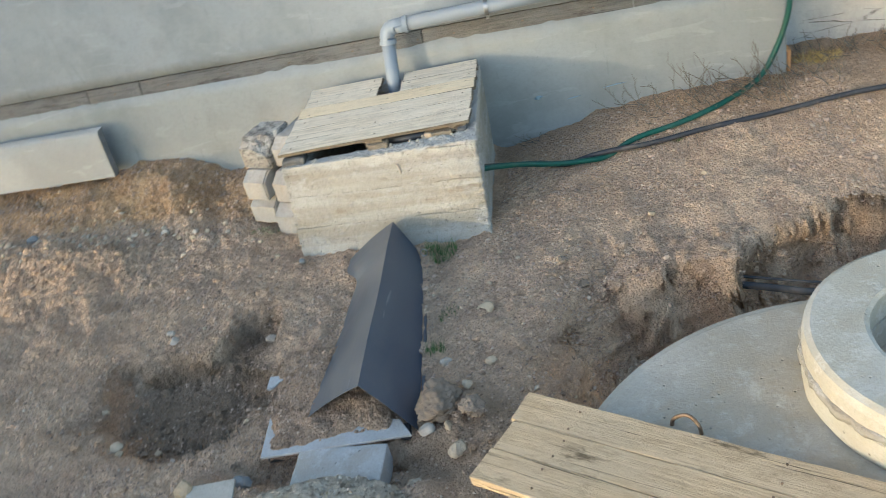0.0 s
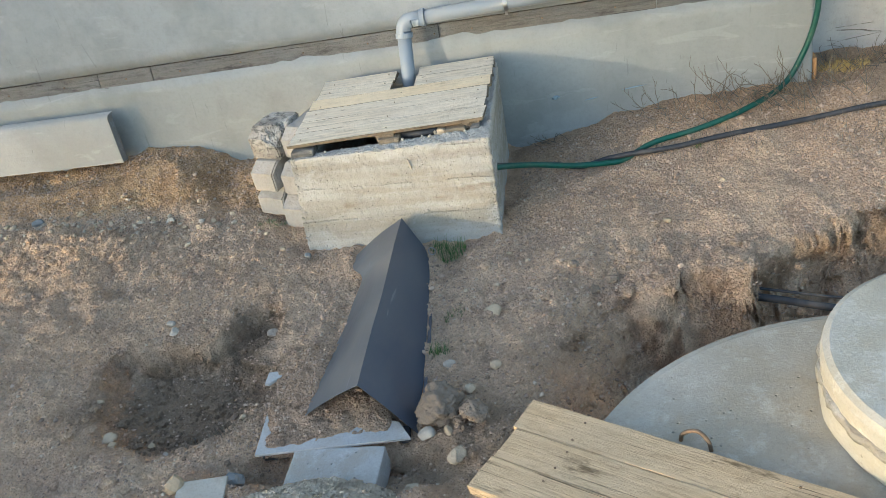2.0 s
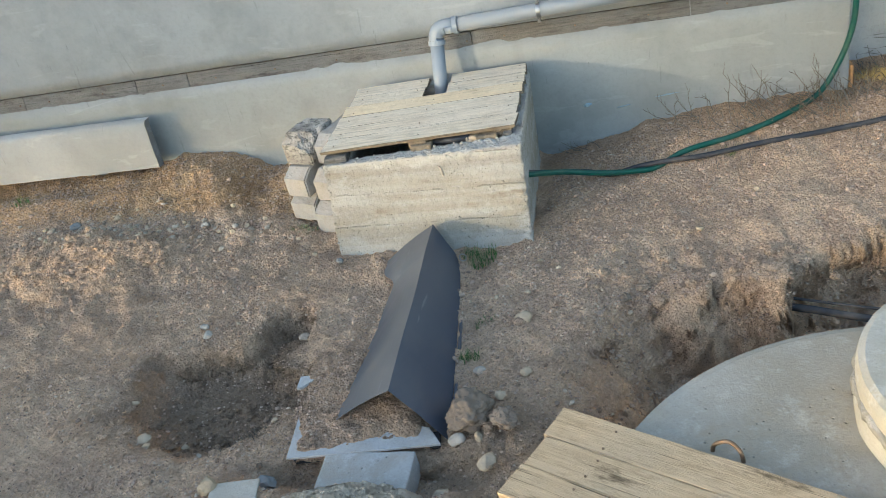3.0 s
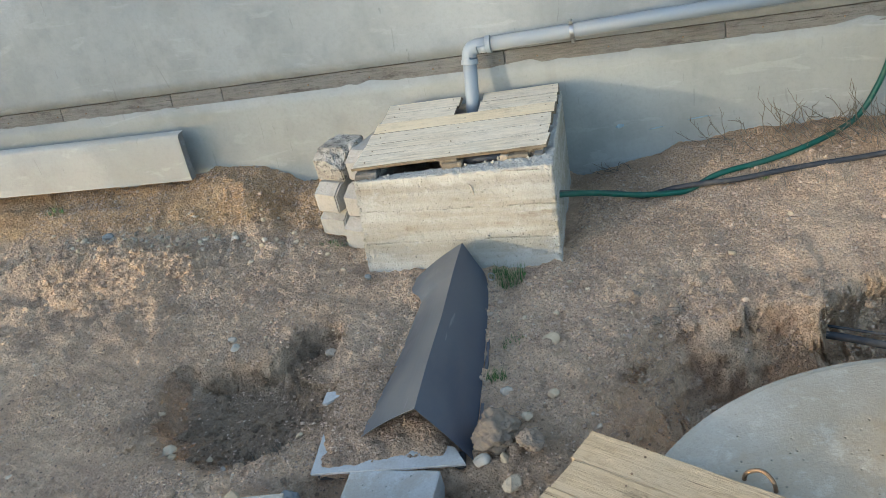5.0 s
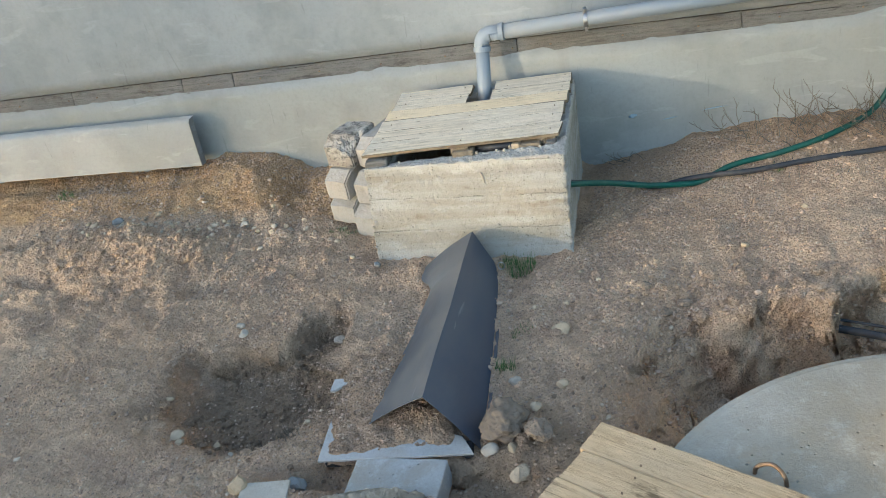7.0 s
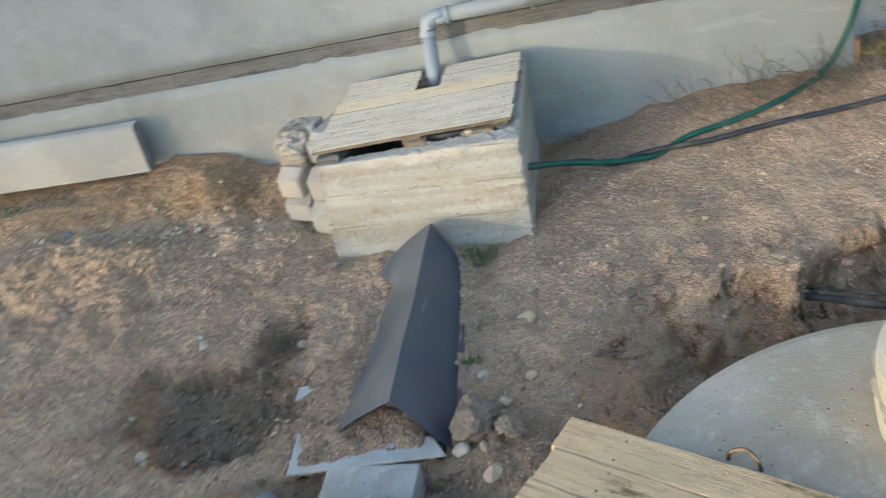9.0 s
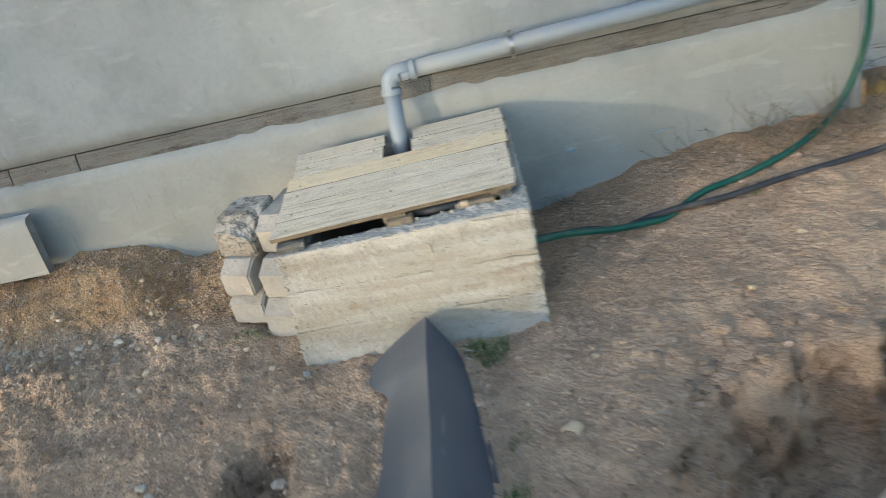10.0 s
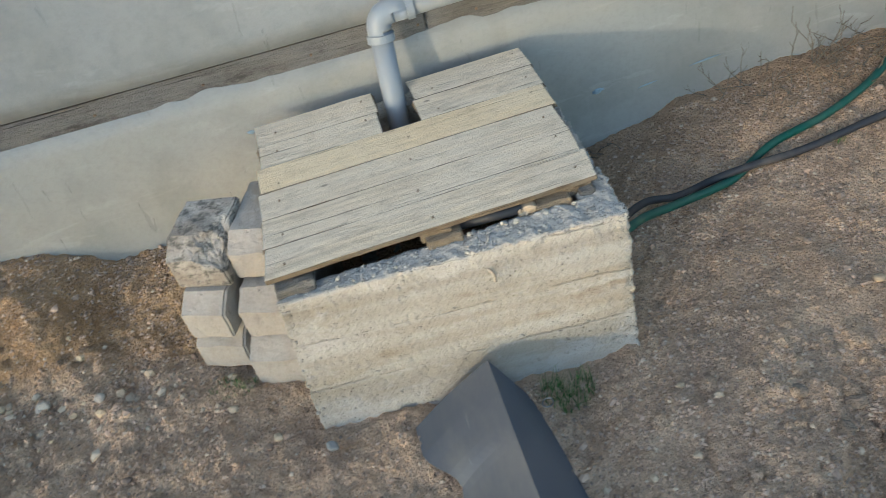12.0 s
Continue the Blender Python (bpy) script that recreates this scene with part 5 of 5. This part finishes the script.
# ---- plants ----
def tuft(at, blades, height, spread, mat, label, seed, name="grass_tuft"):
    rnd = random.Random(seed)
    bm = bmesh.new()
    for _ in range(blades):
        a, r = rnd.uniform(0, 6.28), spread * rnd.random() ** 0.6
        x, y = at[0] + r * math.cos(a), at[1] + 0.6 * r * math.sin(a)
        root = Vector((x, y, ground_at(x, y) - 0.004))
        lean = Vector((rnd.uniform(-1, 1), rnd.uniform(-1, 1), 0)) * 0.5
        h = height * rnd.uniform(0.4, 1.0)
        side = Vector((-lean.y, lean.x, 0)).normalized() * 0.0022 if lean.length > 0.01 else Vector((0.002, 0, 0))
        prev = None
        for k in range(4):
            t = k / 3
            p = root + Vector((0, 0, h * t)) + lean * h * t * t
            w = side * (1 - 0.85 * t)
            cur = (bm.verts.new(p - w), bm.verts.new(p + w))
            if prev:
                bm.faces.new((prev[0], prev[1], cur[1], cur[0]))
            prev = cur
    return single(name, bm, mat, label, "grass")


tuft((0.275, -0.075), 190, 0.07, 0.10, GRASS, "small green grass tuft at the chamber's foot", 1)
tuft((0.365, -0.90), 60, 0.06, 0.05, GRASS, "sparse green grass beside the sheet cover", 2)
tuft((0.38, -0.62), 50, 0.035, 0.07, GRASS, "faint green weeds on the gravel", 3)
tuft((-0.86, 0.27), 90, 0.03, 0.09, GRASS, "low green weeds before the kerb stones", 4)
tuft((-3.2, 0.75), 60, 0.06, 0.08, GRASS, "low green weed on the gravel slope", 5)
tuft((1.62, 0.74), 20, 0.05, 0.03, GRASS, "thin green shoot beside the water pipe", 6)
tuft((-0.6, -1.36), 120, 0.07, 0.16, DRY, "dry straw in the pit", 7, "dry_grass")


def twig_bush(at, count, height, spread, mat, label, seed):
    rnd = random.Random(seed)
    bm = bmesh.new()
    for _ in range(count):
        x, y = at[0] + rnd.uniform(-1, 1) * spread[0], at[1] + rnd.uniform(-1, 1) * spread[1]
        p = Vector((x, y, ground_at(x, y) - 0.01))
        d = Vector((rnd.uniform(-1.0, 0.6), rnd.uniform(-0.5, 0.15), rnd.uniform(0.25, 1.0))).normalized()
        line = [p.copy()]
        for k in range(5):
            d = (d + 0.28 * Vector((rnd.uniform(-1, 1), rnd.uniform(-1, 0.6), rnd.uniform(-0.6, 0.8)))).normalized()
            p = p + d * height * rnd.uniform(0.1, 0.28)
            p.y = min(p.y, wall_y(p.x) - 0.012) if p.x < 2.31 else p.y
            line.append(p.copy())
            if k > 0 and rnd.random() < 0.75:
                e = (d + 0.8 * Vector((rnd.uniform(-1, 1), rnd.uniform(-1, 0.4), rnd.uniform(-0.4, 1)))).normalized()
                tube(bm, [p, p + e * height * 0.12, p + e * height * 0.2 + Vector((0, 0, height * 0.04))], 0.0018, 4, 0.5, False)
        tube(bm, line, 0.0028, 5, 0.4, False)
    return single("dry_bush", bm, mat, label, "dry bush")


twig_bush((1.95, 1.20), 16, 0.27, (0.33, 0.05), DRY, "bare dry twigs of a weed against the plinth", 3)
twig_bush((2.28, 1.14), 60, 0.16, (0.30, 0.14), DRY, "tangle of dry brown weed at the wall's corner", 9)
twig_bush((1.55, 1.20), 14, 0.20, (0.28, 0.04), DRY, "bare dry sprigs rising against the plinth", 13)
twig_bush((1.85, 1.04), 70, 0.10, (0.50, 0.12), DRY, "low mat of dry weed behind the green hose", 14)
twig_bush((0.75, 1.17), 8, 0.12, (0.12, 0.03), DRY, "few dry sprigs at the plinth's foot", 4)
twig_bush((2.95, 1.50), 130, 0.13, (0.55, 0.14), DRY, "heap of dry brush beyond the corner", 5)
tuft((2.52, 1.45), 620, 0.045, 0.15, STRAW, "yellow dry grass beyond the corner", 8, "dry_grass")
tuft((2.45, 0.72), 120, 0.06, 0.28, DRY, "thin dry grass along the water pipe", 11, "dry_grass")
tuft((1.75, 0.72), 160, 0.05, 0.35, DRY, "thin dry grass along the water pipe", 12, "dry_grass")


# ---- unseen row of shrubs, added behind the camera to filter the low sun ----
def build_unseen_hedge():
    hedge = thing("hedge", (-8.0, -9.5, 0), "unseen row of shrubs added to filter the low sun", "hedge")
    along = Vector((TO_SUN.y, -TO_SUN.x, 0)).normalized()
    rnd = np.random.default_rng(14)
    # place along the row, leaves, crown's height, half width and half height
    row = [(-5.06, 170, 2.35, 0.85, 0.75), (-2.76, 100, 2.35, 0.85, 0.75), (-0.46, 210, 2.35, 0.85, 0.75),
           (2.15, 1700, 3.15, 0.60, 0.34), (4.40, 2300, 2.35, 0.85, 0.75), (0.50, 750, 1.30, 0.45, 0.32), (-1.10, 1000, 1.50, 0.45, 0.27), (-0.55, 1000, 3.50, 0.60, 0.26)]
    for lateral, n, high, wide, tall in row:
        base = Vector((TO_SUN.x, TO_SUN.y, 0)).normalized() * 12.0 + along * lateral
        bm = bmesh.new()
        tube(bm, smooth_line([base + Vector((0, 0, -0.1)), base + Vector((0.1, 0, 0.3 * high)), base + Vector((0.0, 0.1, 0.65 * high)), base + Vector((0.15, 0.1, 1.1 * high))], 4), 0.09, 8, 0.3)
        part("trunk", bm, OLD_WOOD, hedge)
        c = np.array(base) + rnd.normal(0, 1, (n, 3)) * np.array([wide, wide, tall]) + np.array([0, 0, high])
        clump = rnd.normal(0, 1, (14, 3)) * np.array([wide, wide, tall]) * 0.94 + np.array(base) + np.array([0, 0, high - 0.05])
        pick = rnd.integers(0, 14, n)
        c = np.where(rnd.uniform(0, 1, (n, 1)) < 0.75, clump[pick] + rnd.normal(0, 0.26, (n, 3)), c)
        u = rnd.normal(0, 1, (n, 3))
        u /= np.linalg.norm(u, axis=1, keepdims=True)
        w = np.cross(u, rnd.normal(0, 1, (n, 3)))
        w /= np.linalg.norm(w, axis=1, keepdims=True)
        a, b = u * rnd.uniform(0.08, 0.15, (n, 1)), w * rnd.uniform(0.04, 0.08, (n, 1))
        pts = np.stack([c - a, c - b, c + a, c + b], 1).reshape(-1, 3)
        me = bpy.data.meshes.new("crown")
        me.from_pydata(pts.tolist(), [], np.arange(4 * n).reshape(-1, 4).tolist())
        me.materials.append(GRASS)
        ob = new("crown", me)
        ob.parent = hedge
        ob.matrix_parent_inverse = Matrix.Translation(-hedge.location)


build_unseen_hedge()
